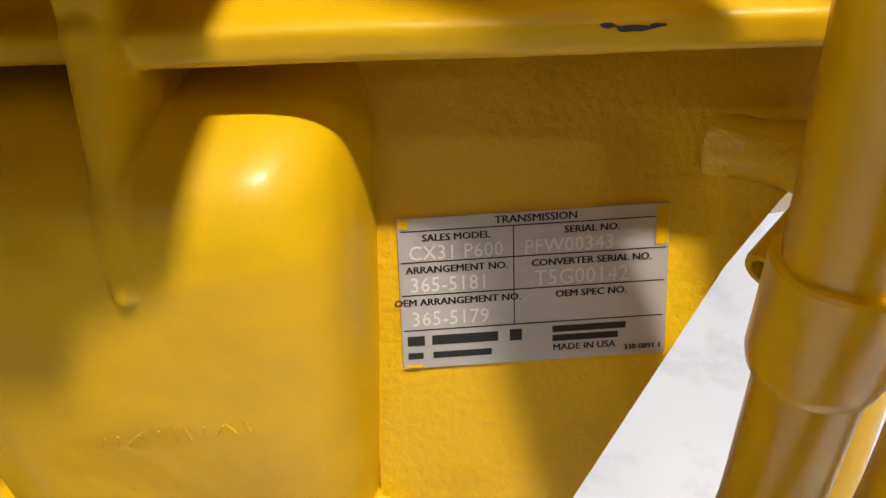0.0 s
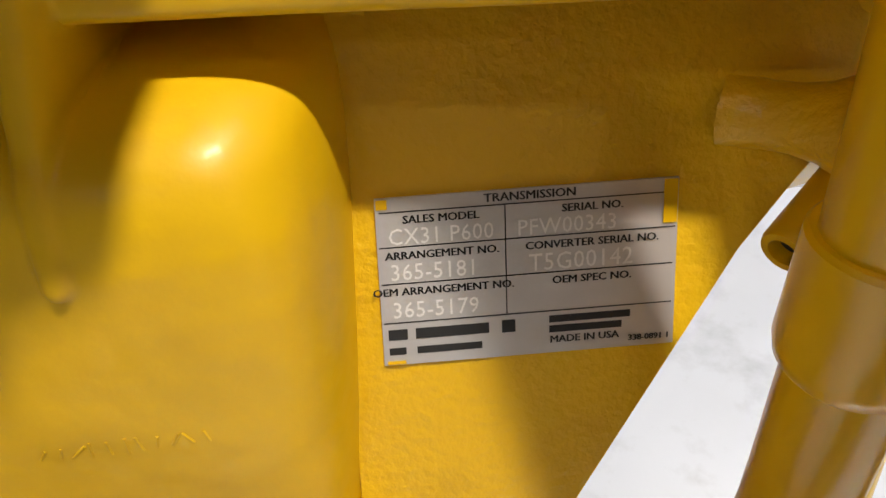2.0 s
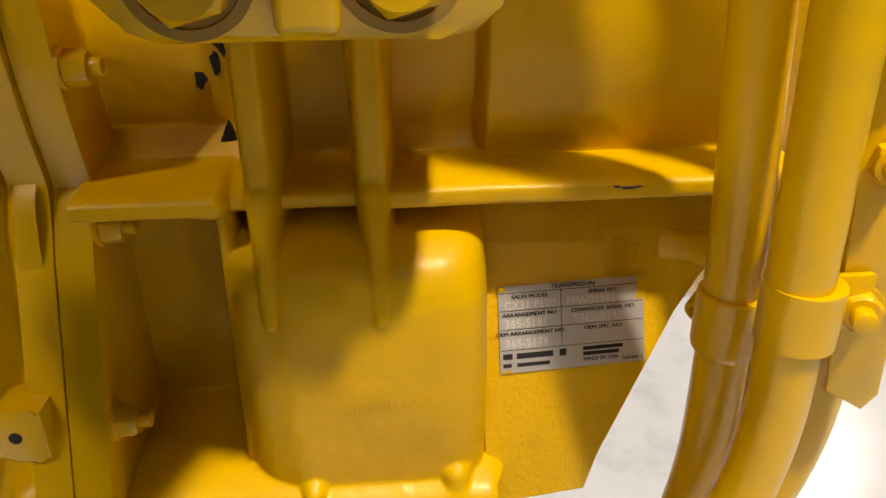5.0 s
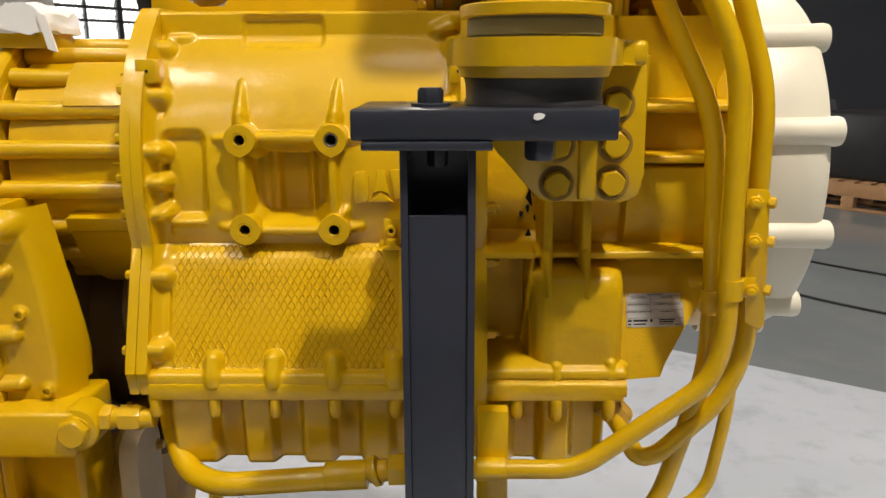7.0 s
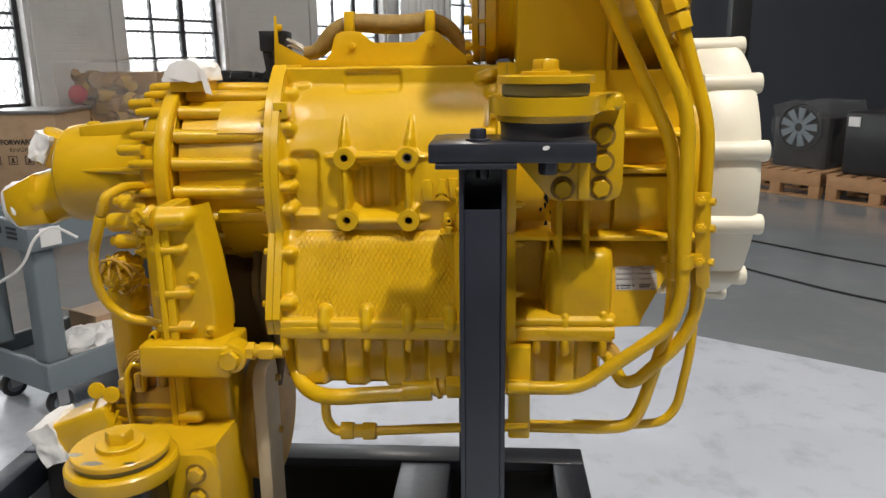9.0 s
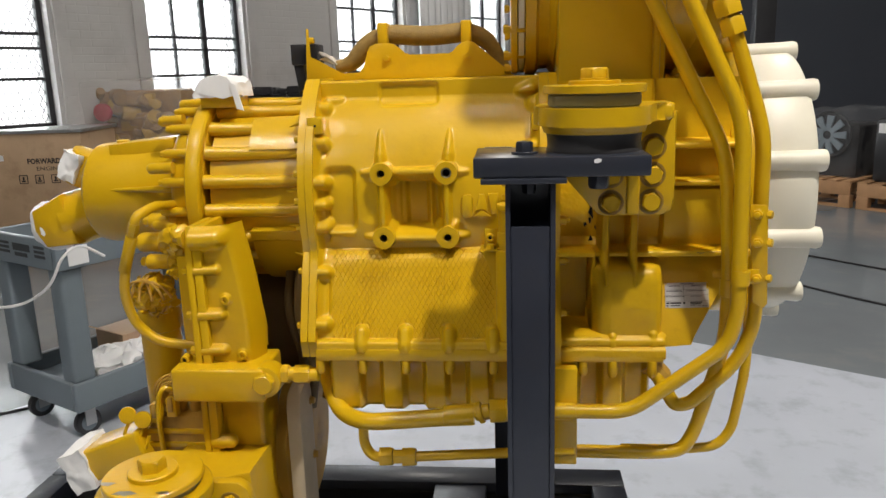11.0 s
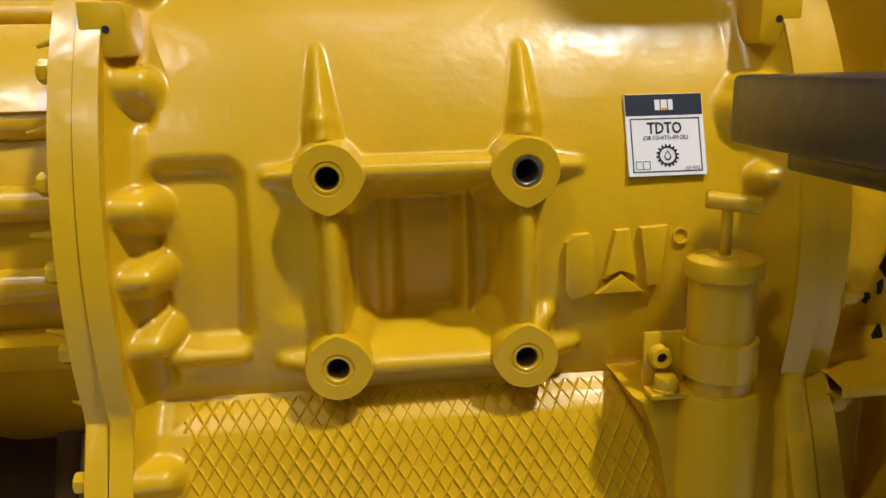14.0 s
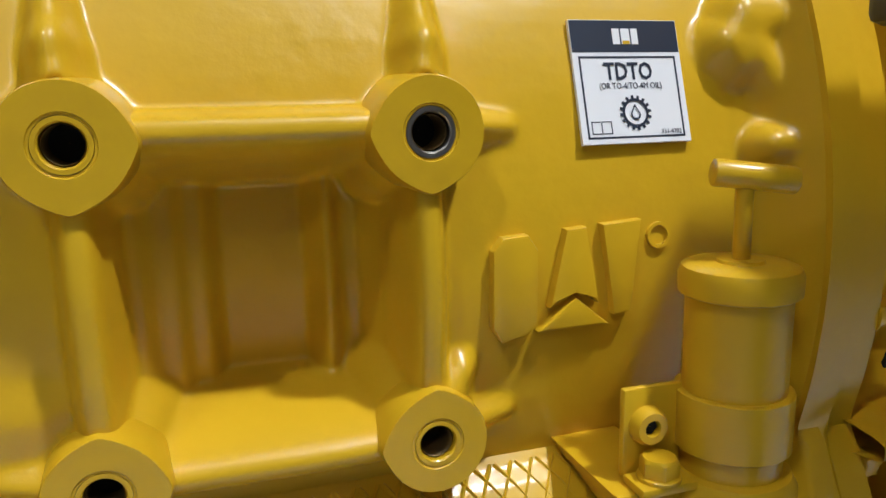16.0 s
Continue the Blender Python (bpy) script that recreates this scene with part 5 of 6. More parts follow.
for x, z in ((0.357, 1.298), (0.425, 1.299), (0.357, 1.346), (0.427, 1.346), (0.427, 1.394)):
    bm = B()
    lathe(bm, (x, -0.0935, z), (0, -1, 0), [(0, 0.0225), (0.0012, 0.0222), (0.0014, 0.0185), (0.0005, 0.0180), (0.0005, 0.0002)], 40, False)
    # washer coloured darker to carry the shade round its bolt
    w = part("washer", bm, ring_shade_brown, mount)
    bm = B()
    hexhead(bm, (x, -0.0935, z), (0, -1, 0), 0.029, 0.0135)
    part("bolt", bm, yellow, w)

# ---- pipes ----
def pipe(name, pts, r, fillet, label=""):
    return part(name, tube(B(), pts, r, fillet), yellow, tr, label)


pa = pipe("pipe", [(0.318, -0.045, 1.855), (0.415, -0.045, 1.66), (0.559, -0.060, 1.372), (0.575, -0.056, 1.157), (0.576, -0.054, 1.03), (0.528, -0.05, 0.845), (0.508, -0.05, 0.806), (0.455, -0.05, 0.800), (0.20, -0.05, 0.802)], 0.0128, 0.05)
part("sleeve", lathe(B(), (0.5752, -0.0558, 1.150), (0.0, 0.02, -1), [(0.0, 0.0126), (0.0, 0.0148), (0.0010, 0.0157), (0.0275, 0.0158), (0.0310, 0.0150), (0.0335, 0.0128)], 48), yellow, pa)
pb = pipe("pipe", [(0.372, -0.085, 1.855), (0.468, -0.085, 1.655), (0.573, -0.098, 1.436), (0.582, -0.098, 1.100), (0.566, -0.099, 1.035), (0.412, -0.1, 0.919), (0.382, -0.100, 0.908), (0.20, -0.100, 0.907)], 0.0132, 0.05)
part("sleeve", lathe(B(), (0.300, -0.100, 0.9075), (-1, 0, 0), [(0, 0.0135), (0.0005, 0.0158), (0.04, 0.0158), (0.041, 0.0135)], 28), yellow, pb)
pc = pipe("pipe", [(0.550, -0.050, 1.62), (0.619, -0.062, 1.405), (0.623, -0.062, 1.065), (0.598, -0.060, 0.992), (0.515, -0.06, 0.908), (0.488, -0.06, 0.903), (0.452, -0.040, 0.965), (0.44, 0.0, 0.975)], 0.0128, 0.045)
bm = B()
hexhead(bm, (0.563, -0.053, 1.575), (-0.3, 0.05, 0.95), 0.038, 0.03)
part("pipe_nut", bm, yellow, pc)
bm = B()
hexhead(bm, (0.553, -0.051, 1.607), (-0.3, 0.05, 0.95), 0.042, 0.03)
part("pipe_nut", bm, yellow, pc)
pipe("pipe", [(0.640, 0.03, 1.2), (0.632, 0.0, 0.955), (0.612, 0.0, 0.825), (0.585, 0.0, 0.790), (0.52, 0.0, 0.782), (0.40, 0.0, 0.782)], 0.0095, 0.04)
# unseen block added above the pump so its shadow falls on the case
blocker = part("shade_block", box(B(), 0.243, 0.690, -0.110, 0.14, 1.84, 1.92, 0.018, 4), yellow, tr, "unseen yellow block added over the pump to shade the case")
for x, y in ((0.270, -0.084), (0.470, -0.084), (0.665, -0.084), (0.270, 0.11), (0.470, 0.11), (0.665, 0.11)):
    part("bolt", hexhead(B(), (x, y, 1.9197), (0, 0, 1), 0.022, 0.014, 0.016), yellow, blocker)
# strap between the pipes with clamps
bm = B()
prism(bm, [(0.594, 1.2905), (0.621, 1.2890), (0.6245, 1.285), (0.6335, 1.112), (0.6270, 1.104), (0.6080, 1.116)], "xz", -0.0905, -0.0865, 0.001)
strap = part("pipe_strap", bm, yellow, tr, "yellow steel strap with three bolts")
for x, z in ((0.6075, 1.274), (0.6105, 1.224), (0.6125, 1.160)):
    bm = B()
    hexhead(bm, (x, -0.0905, z), (-0.35, -0.94, 0), 0.0155, 0.010, 0.010)
    part("bolt", bm, yellow, strap)
    part("stud", cyl(B(), Vector((x, -0.0905, z)) + Vector((-0.35, -0.94, 0)) * 0.0098, Vector((x, -0.0905, z)) + Vector((-0.35, -0.94, 0)) * 0.018, 0.005, 16, 0.0008), yellow, strap)
    bm = B()
    hexhead(bm, (x + 0.0185, -0.0855, z - 0.002), (0.8, -0.6, 0), 0.013, 0.008, 0.008)
    part("bolt", bm, yellow, strap)
bm = B()
lathe(bm, (0.5825, -0.098, 1.150), (0.0, 0, 1), [(0, 0.0135), (0, 0.0160), (0.0265, 0.0160), (0.0265, 0.0135)], 32)
part("clamp", bm, yellow, strap)
part("clamp_ear", box(B(), 0.590, 0.6150, -0.0950, -0.0912, 1.150, 1.1765, 0.001), yellow, strap)
# lower hoses
ho = pipe("hose", [(-0.205, 0.03, 1.00), (-0.190, 0.0, 0.915), (-0.155, -0.05, 0.875), (-0.10, -0.09, 0.875), (0.075, -0.10, 0.894)], 0.0165, 0.05, "yellow painted hydraulic hose")
for x0, x1, r in ((0.055, 0.112, 0.0200), (0.112, 0.119, 0.016), (0.119, 0.128, 0.021), (0.128, 0.142, 0.015), (0.172, 0.21, 0.0205)):
    bm = B()
    zc = 0.896 + (x0 - 0.055) * 0.10
    cyl(bm, (x0, -0.1, zc), (x1, -0.1, zc + 0.003), r, 28, 0.0015)
    part("ferrule", bm, yellow, ho)
bm = B()
hexhead(bm, (0.142, -0.1, 0.906), (1, 0, 0.05), 0.041, 0.031)
part("hose_nut", bm, yellow, ho)
ho2 = pipe("hose", [(-0.105, -0.08, 0.872), (-0.106, -0.08, 0.825), (-0.090, -0.08, 0.797), (-0.04, -0.08, 0.797), (0.10, -0.08, 0.806), (0.30, -0.08, 0.818)], 0.0098, 0.03)
for x0, flats in ((-0.075, 0.034), (-0.048, 0.026), (-0.030, 0.034)):
    bm = B()
    hexhead(bm, (x0, -0.08, 0.798), (1, 0, 0.05), flats, 0.026)
    part("hose_nut", bm, yellow, ho2)
part("pan_bracket", box(B(), 0.262, 0.305, -0.085, -0.06, 0.79, 0.985, 0.004), yellow, tr)
bm = B()
tube(bm, [(0.23, -0.16, 0.85), (0.205, -0.17, 0.76), (0.195, -0.18, 0.6)], 0.012, 0.03)
part("hose", bm, yellow, tr)
bm = B()
hexhead(bm, (0.445, -0.03, 0.975), (0.7, -0.2, -0.7), 0.034, 0.04, 0.022)
part("drain_fitting", bm, dusty, tr)

# ---- white shipping cover ----
part("converter_rim", lathe(B(), (0.590, AY, AZ), (1, 0, 0), [(0, 0.250), (0.002, 0.272), (0.012, 0.283), (0.016, 0.2845), (0.048, 0.2845), (0.050, 0.283), (0.051, 0.26)], 96), cast, tr)
cover = part("shipping_cover", lathe(B(), (0.60, AY, AZ), (1, 0, 0), [(0.044, 0.262), (0.0445, 0.274), (0.052, 0.275), (0.060, 0.278), (0.133, 0.281), (0.143, 0.276), (0.148, 0.262), (0.149, 0.05)], 96), cream, tr, "cream plastic shipping cover with ribbed rim")
for i in range(12):
    a = radians(15 + i * 30)
    y, z = AY + 0.277 * math.cos(a), AZ + 0.277 * math.sin(a)
    bm = B()
    lathe(bm, (0.60, y, z), (1, 0, 0), [(0.043, 0.010), (0.043, 0.018), (0.08, 0.0185), (0.13, 0.0195), (0.148, 0.021), (0.154, 0.0195), (0.156, 0.014)], 24)
    part("lug", bm, cream, cover)

# ---- upper pump housing and harness ----
UY, UZ = 0.25, 1.70
bm = B()
lathe(bm, (0.185, UY, UZ), (1, 0, 0), [(0, 0.14), (0.002, 0.178), (0.014, 0.18), (0.016, 0.165), (0.028, 0.165), (0.030, 0.182), (0.05, 0.184), (0.056, 0.172), (0.075, 0.170), (0.085, 0.180), (0.30, 0.179), (0.35, 0.170), (0.37, 0.15), (0.372, 0.10)], 72)
pump = part("pump_housing", bm, yellow, tr, "large round yellow pump housing on top")
part("gasket", lathe(B(), (0.2015, UY, UZ), (1, 0, 0), [(0, 0.16), (0, 0.177), (0.011, 0.177), (0.011, 0.16)], 72), cream, pump, "white gasket ring")
for i in range(16):
    a = 2 * math.pi * (i + 0.5) / 16
    bm = B()
    y, z = UY + 0.172 * math.cos(a), UZ + 0.172 * math.sin(a)
    part("stud", cyl(B(), (0.176, y, z), (0.24, y, z), 0.007, 14, 0.001), yellow, pump)
    part("bolt", hexhead(bm, (0.182, y, z), (-1, 0, 0), 0.016, 0.010), yellow, pump)
bm = B()
tube(bm, [(0.272, 0.14, 1.60), (0.290, 0.125, 1.55), (0.282, 0.12, 1.50), (0.265, 0.13, 1.46)], 0.009, 0.03)
part("oil_line", bm, dusty, pump)
# pump foot, and fittings on the converter's shoulder
foot = part("pump_foot", prism(B(), [(0.0715, 1.71), (0.0715, 1.48), (0.24, 1.48), (0.24, 1.71)], "yz", 0.274, 0.474, 0.008), yellow, tr)
part("foot_rib", box(B(), 0.448, 0.462, 0.058, 0.09, 1.48, 1.69, 0.005), yellow, foot)
shoulder = part("converter_shoulder", lathe(B(), (0.470, AY, AZ), (1, 0, 0), [(0, 0.20), (0.004, 0.232), (0.014, 0.243), (0.040, 0.247), (0.070, 0.243), (0.085, 0.232), (0.098, 0.214), (0.100, 0.19)], 72), satin, tr, "rounded yellow converter shoulder")
for a, r in ((128, 0.016), (112, 0.013), (146, 0.012)):
    y, z = math.cos(radians(a)), math.sin(radians(a))
    b = part("shoulder_boss", lathe(B(), (0.520, AY + 0.238 * y, AZ + 0.238 * z), (0, y, z), [(0, r * 1.3), (0.006, r), (0.014, r * 0.95), (0.016, r * 0.8), (0.016, r * 0.3)], 24), yellow, shoulder)
    part("plug", hexhead(B(), (0.520, AY + 0.254 * y, AZ + 0.254 * z), (0, y, z), r * 1.1, 0.008), yellow, b)
side = part("converter_pump", lathe(B(), (0.50, 0.26, 1.62), (1, 0, 0), [(0, 0.10), (0.03, 0.12), (0.09, 0.118), (0.10, 0.10), (0.13, 0.09)], 40), yellow, tr)
for i in range(10):
    a = 2 * math.pi * i / 10
    bm = B()
    hexhead(bm, (0.592, 0.26 + 0.105 * math.cos(a), 1.62 + 0.105 * math.sin(a)), (1, 0, 0), 0.014, 0.010, 0.009)
    part("bolt", bm, yellow, side)

bm = B()
prism(bm, [(-0.2485, 1.627), (-0.2535, 1.5175), (0.192, 1.5175), (0.178, 1.530), (0.118, 1.580), (0.110, 1.587), (0.097, 1.591), (0.083, 1.588), (0.073, 1.581), (0.064, 1.570), (0.055, 1.566), (-0.027, 1.566), (-0.038, 1.570), (-0.049, 1.581), (-0.060, 1.589), (-0.070, 1.591), (-0.100, 1.591), (-0.112, 1.586), (-0.118, 1.576), (-0.126, 1.545), (-0.136, 1.532), (-0.174, 1.531), (-0.243, 1.568), (-0.243, 1.625)], "xz", 0.228, 0.231, 0.0008)
hb = part("harness_bracket", bm, yellow, tr, "bent yellow sheet-metal harness bracket")
part("foot", box(B(), -0.2535, 0.192, 0.2285, 0.30, 1.5172, 1.5202, 0.0008), yellow, hb)
for x in (-0.077, 0.095):
    bm = B()
    hexhead(bm, (x, 0.228, 1.560), (0, -1, 0), 0.011, 0.007, 0.0085)
    part("bolt", bm, yellow, hb)
for x in (-0.086, 0.092):
    bm = B()
    box(bm, x - 0.011, x + 0.011, 0.236, 0.305, 1.575, 1.634, 0.004)
    part("clip", bm, yellow, hb)
har = part("wiring_harness", tube(B(), [(-0.195, 0.275, 1.545), (-0.160, 0.272, 1.552), (-0.125, 0.27, 1.594), (-0.075, 0.27, 1.612), (0.01, 0.27, 1.604), (0.095, 0.27, 1.612), (0.140, 0.272, 1.592), (0.172, 0.275, 1.530)], lambda t: 0.021 - 0.006 * abs(2 * t - 1) ** 3, 0.05, 20, 8), braid, tr, "brown braided wiring harness")
for i in range(9):
    rng = random.Random(i)
    bm = B()
    tube(bm, [(-0.232, 0.262 + 0.004 * i, 1.560 + 0.02 * rng.random()), (-0.21, 0.262 + 0.004 * i, 1.552 + 0.02 * rng.random()), (-0.19, 0.262 + 0.003 * i, 1.548)], 0.0018, 0.01, 8, 3)
    part("wire", bm, wire_m, har)
bm = B()
box(bm, -0.290, -0.232, 0.245, 0.31, 1.552, 1.596, 0.003)
con = part("connector", bm, scrap, tr, "black harness connector")
part("connector_tail", prism(B(), [(-0.292, 1.596), (-0.272, 1.59), (-0.258, 1.51), (-0.278, 1.49)], "xz", 0.25, 0.30, 0.002), scrap, con)
bm = B()
hexhead(bm, (-0.2435, 0.235, 1.602), (1, 0, 0), 0.012, 0.01)
part("bolt", bm, yellow, hb)
# ---- the low end: filter, hoses, valve group, mount ----
part("oil_filter", lathe(B(), (-0.597, 0.13, 0.79), (0, 0, 1), [(0, 0.038), (0.004, 0.042), (0.10, 0.043), (0.20, 0.043), (0.203, 0.047), (0.235, 0.048), (0.250, 0.043), (0.262, 0.030), (0.266, 0.015)], 40), yellow, tr, "yellow painted filter canister")
bm = ball(B(), (-0.572, 0.07, 1.085), 0.042, 0.04, 0.045, 16, 12)
folds(bm, 0.016, 0.022, 7, 2)
wrap = part("wrapped_sensor", bm, yellow, tr, "sensor wrapped in overpainted film", 20)
for k in range(5):
    bm = B()
    a = k * 0.6
    pts = [(-0.572 + 0.046 * math.cos(t) * math.cos(a), 0.05 - 0.03 * math.sin(a + t), 1.085 + 0.045 * math.sin(t)) for t in [i * 0.5 for i in range(9)]]
    tube(bm, pts, 0.003, 0, 8)
    part("tie", bm, dusty, wrap)
hose = pipe("hose", [(-0.548, -0.045, 1.232), (-0.572, -0.035, 1.175), (-0.588, -0.025, 1.11), (-0.578, -0.01, 1.045), (-0.540, 0.0, 1.005), (-0.45, 0.01, 0.992)], 0.0100, 0.05, "yellow painted hose")
bm = B()
hexhead(bm, (-0.536, -0.048, 1.262), (-0.35, 0.08, -0.93), 0.019, 0.026)
part("hose_nut", bm, yellow, hose)
part("elbow", tube(B(), [(-0.541, -0.046, 1.250), (-0.531, -0.048, 1.276), (-0.526, 0.02, 1.284), (-0.524, 0.11, 1.272)], 0.0095, 0.02), yellow, hose)
for oy, oz, r, x0 in ((0.085, 1.196, 0.021, -0.600), (0.060, 1.160, 0.016, -0.575), (0.11, 1.236, 0.018, -0.585)):
    bm = lathe(B(), (x0, oy, oz), (1, 0, 0), [(0, r * 0.6), (0.004, r * 0.92), (0.010, r), (0.050, r), (0.054, r * 1.2), (0.070, r * 1.2), (0.074, r), (0.140, r)], 26)
    spool = part("spool_housing", bm, cast, tr)
    part("plug", hexhead(B(), (x0, oy, oz), (-1, 0, 0), r * 1.1, 0.010), yellow, spool)
bm = B()
cyl(bm, (-0.546, -0.045, 1.236), (-0.575, -0.034, 1.165), 0.0115, 20, 0.001)
part("ferrule", bm, yellow, hose)
# stack of bolts and covers behind the flange
for i, z in enumerate((1.16, 1.12, 1.04, 1.0, 0.96, 0.92)):
    bm = B()
    hexhead(bm, (-0.448, 0.02 + 0.01 * (i % 2), z), (-1, 0, 0), 0.020, 0.016, 0.013)
    part("bolt", bm, yellow, low)
bm = B()
box(bm, -0.505, -0.452, 0.04, 0.2, 0.92, 1.20, 0.012, 3)
part("valve_cover", bm, yellow, low)
part("edge_plate", box(B(), -0.486, -0.452, 0.004, 0.038, 0.90, 1.185, 0.004), yellow, low)
for i, (x, y, z, r) in enumerate(((-0.512, 0.05, 1.212, 0.024), (-0.488, 0.02, 1.196, 0.020), (-0.470, 0.01, 1.228, 0.022), (-0.526, 0.075, 1.180, 0.018), (-0.494, 0.015, 1.150, 0.014))):
    bm = ball(B(), (x, y, z), r, r, r * 0.9, 14, 10)
    crumple(bm, 0.0045, 60 + i)
    part("casting_knob", bm, yellow, low, sharp=45)
bm = B()
cyl(bm, (-0.548, 0.05, 1.075), (-0.60, 0.045, 1.070), 0.011, 16, 0.001)
cyl(bm, (-0.575, 0.048, 1.0725), (-0.588, 0.046, 1.071), 0.015, 6, 0.001)
part("stub_fitting", bm, yellow, low)
# small solenoids with loose wires
valve = part("valve_block", box(B(), -0.58, -0.45, -0.01, 0.12, 0.655, 0.845, 0.006), dusty, tr, "yellow valve block with capped ports and loose wiring")
for i in range(4):
    part("fin", box(B(), -0.583, -0.448, -0.014, 0.0, 0.715 + i * 0.03, 0.727 + i * 0.03, 0.003), yellow, valve)
for i, x in enumerate((-0.545, -0.515, -0.485)):
    bm = B()
    cyl(bm, (x, 0.02, 0.845), (x, 0.02, 0.905 + 0.012 * i), 0.012, 18, 0.002)
    so = part("solenoid", bm, dusty, valve)
    part("nut", cyl(B(), (x, 0.02, 0.890), (x, 0.02, 0.897), 0.015, 6, 0.001), dusty, valve)
for i in range(4):
    rng = random.Random(40 + i)
    bm = B()
    d = 0.006 * i
    tube(bm, [(-0.556 + d, 0.0, 0.862), (-0.558 + d, -0.012, 0.895 + 0.006 * rng.random()), (-0.545 + d, -0.016, 0.925 - 0.4 * d), (-0.520 + d, -0.012, 0.940 - 0.5 * d), (-0.500 + 0.5 * d, 0.0, 0.932 - d), (-0.480, 0.02, 0.925 - d)], 0.0028, 0.014, 8, 4)
    part("wire", bm, dusty, valve)
part("cable", tube(B(), [(-0.515, -0.002, 0.900), (-0.530, -0.018, 0.915), (-0.543, -0.024, 0.895), (-0.548, -0.024, 0.84), (-0.546, -0.022, 0.78), (-0.545, -0.018, 0.70)], 0.0055, 0.02, 10, 4), yellow, valve)
for x, z in ((-0.520, 0.872), (-0.556, 0.858)):
    plug = part("plug", box(B(), x - 0.011, x + 0.011, -0.022, 0.0, z - 0.025, z + 0.016, 0.003), yellow, valve)
    part("latch", box(B(), x - 0.005, x + 0.005, -0.026, -0.021, z - 0.012, z + 0.020, 0.001), dusty, plug)
for x, z in ((-0.614, 0.851), (-0.582, 0.842)):
    bm = B()
    lathe(bm, (x, -0.02, z), (0.1, -1, 0.2), [(0, 0.017), (0.004, 0.0185), (0.008, 0.0175), (0.009, 0.01)], 22)
    cap = part("dust_cap", bm, yellow, valve)
    bm = B()
    tube(bm, [(x, -0.022, z - 0.014), (x - 0.012, -0.03, z - 0.045), (x + 0.002, -0.03, z - 0.065), (x + 0.010, -0.025, z - 0.035)], 0.0035, 0.012, 10)
    part("strap", bm, yellow, cap)
# lower drive yoke, taped
LY = Matrix.Translation((-0.594, 0.0, 0.792)) @ Matrix.Rotation(radians(-21), 4, "Y")
bm = box(B(), -0.125, 0.01, -0.045, 0.045, -0.045, 0.028, 0.008, 3)
bmesh.ops.transform(bm, matrix=LY, verts=bm.verts[:])
ly = part("lower_yoke", bm, yellow, tr, "yellow lower yoke with taped end")
bm = box(B(), -0.170, -0.118, -0.052, 0.052, -0.052, 0.036, 0)
folds(bm, 0.008, 0.035, 9, 9)
bmesh.ops.transform(bm, matrix=LY, verts=bm.verts[:])
part("masking_wrap", bm, tape, ly, "white masking tape", 40)
# lower mount and its bracket
LMX, LMY = -0.470, -0.215
lm = part("lower_mount", lathe(B(), (LMX, LMY, 0.775), (0, 0, 1), [(0, 0.10), (0.004, 0.102), (0.028, 0.102), (0.032, 0.098), (0.033, 0.05)], 56), yellow, tr, "yellow lower mount with chipped top washer")
part("rubber_disc", lathe(B(), (LMX, LMY, 0.8085), (0, 0, 1), [(0, 0.083), (0.001, 0.084), (0.009, 0.084), (0.0095, 0.08)], 48), olive, lm)
part("top_washer", lathe(B(), (LMX, LMY, 0.8185), (0, 0, 1), [(0, 0.086), (0.001, 0.0885), (0.010, 0.0885), (0.012, 0.0865), (0.012, 0.02)], 56), yellow, lm)
part("small_washer", lathe(B(), (LMX, LMY, 0.8308), (0, 0, 1), [(0, 0.044), (0.0075, 0.044), (0.009, 0.042), (0.009, 0.02)], 44), yellow, lm)
bm = B()
hexhead(bm, (LMX, LMY, 0.8400), (0, 0, 1), 0.044, 0.022)
part("bolt", bm, yellow, lm)
for x, y, r in ((-0.535, -0.255, 0.011), (-0.49, -0.285, 0.014), (-0.42, -0.28, 0.009)):
    rng = random.Random(int(-x * 1000))
    bm = prism(B(), [(x + r * (0.6 + 0.6 * rng.random()) * math.cos(t) * 1.5, y + r * (0.6 + 0.6 * rng.random()) * math.sin(t) * 0.6) for t in [i * 0.628 for i in range(10)]], "xy", 0.8303, 0.8309, 0)
    part("paint_chip", bm, steel, lm, "bare metal where paint has chipped")
part("bracket", prism(B(), [(-0.50, -0.14), (-0.37, -0.14), (-0.325, -0.12), (-0.322, 0.0), (-0.50, 0.0)], "xy", 0.55, 0.782, 0.006), yellow, lm)
part("side_face", prism(B(), [(-0.40, 0.782), (-0.335, 0.782), (-0.318, 0.770), (-0.310, 0.745), (-0.310, 0.55), (-0.42, 0.55), (-0.42, 0.76)], "xz", -0.162, -0.138, 0.003), yellow, lm)
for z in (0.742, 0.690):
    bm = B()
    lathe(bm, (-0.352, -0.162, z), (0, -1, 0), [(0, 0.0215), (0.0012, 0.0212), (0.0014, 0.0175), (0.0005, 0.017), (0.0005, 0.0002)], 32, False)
    # same washer colour with painted shade
    w = part("washer", bm, ring_shade_brown, lm)
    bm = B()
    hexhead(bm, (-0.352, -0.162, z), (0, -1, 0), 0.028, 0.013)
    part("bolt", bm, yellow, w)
part("mount_leg", box(B(), -0.53, -0.41, -0.27, -0.16, 0.118, 0.7745, 0.004), black_paint, stand)
# taped port on the ring
bm = box(B(), -0.470, -0.395, 0.165, 0.255, 1.468, 1.492, 0.003)
port = part("top_port", bm, yellow, tr)
bm = prism(B(), [(-0.480, 1.490), (-0.388, 1.490), (-0.392, 1.520), (-0.415, 1.534), (-0.445, 1.538), (-0.462, 1.525)], "xz", 0.155, 0.262, 0)
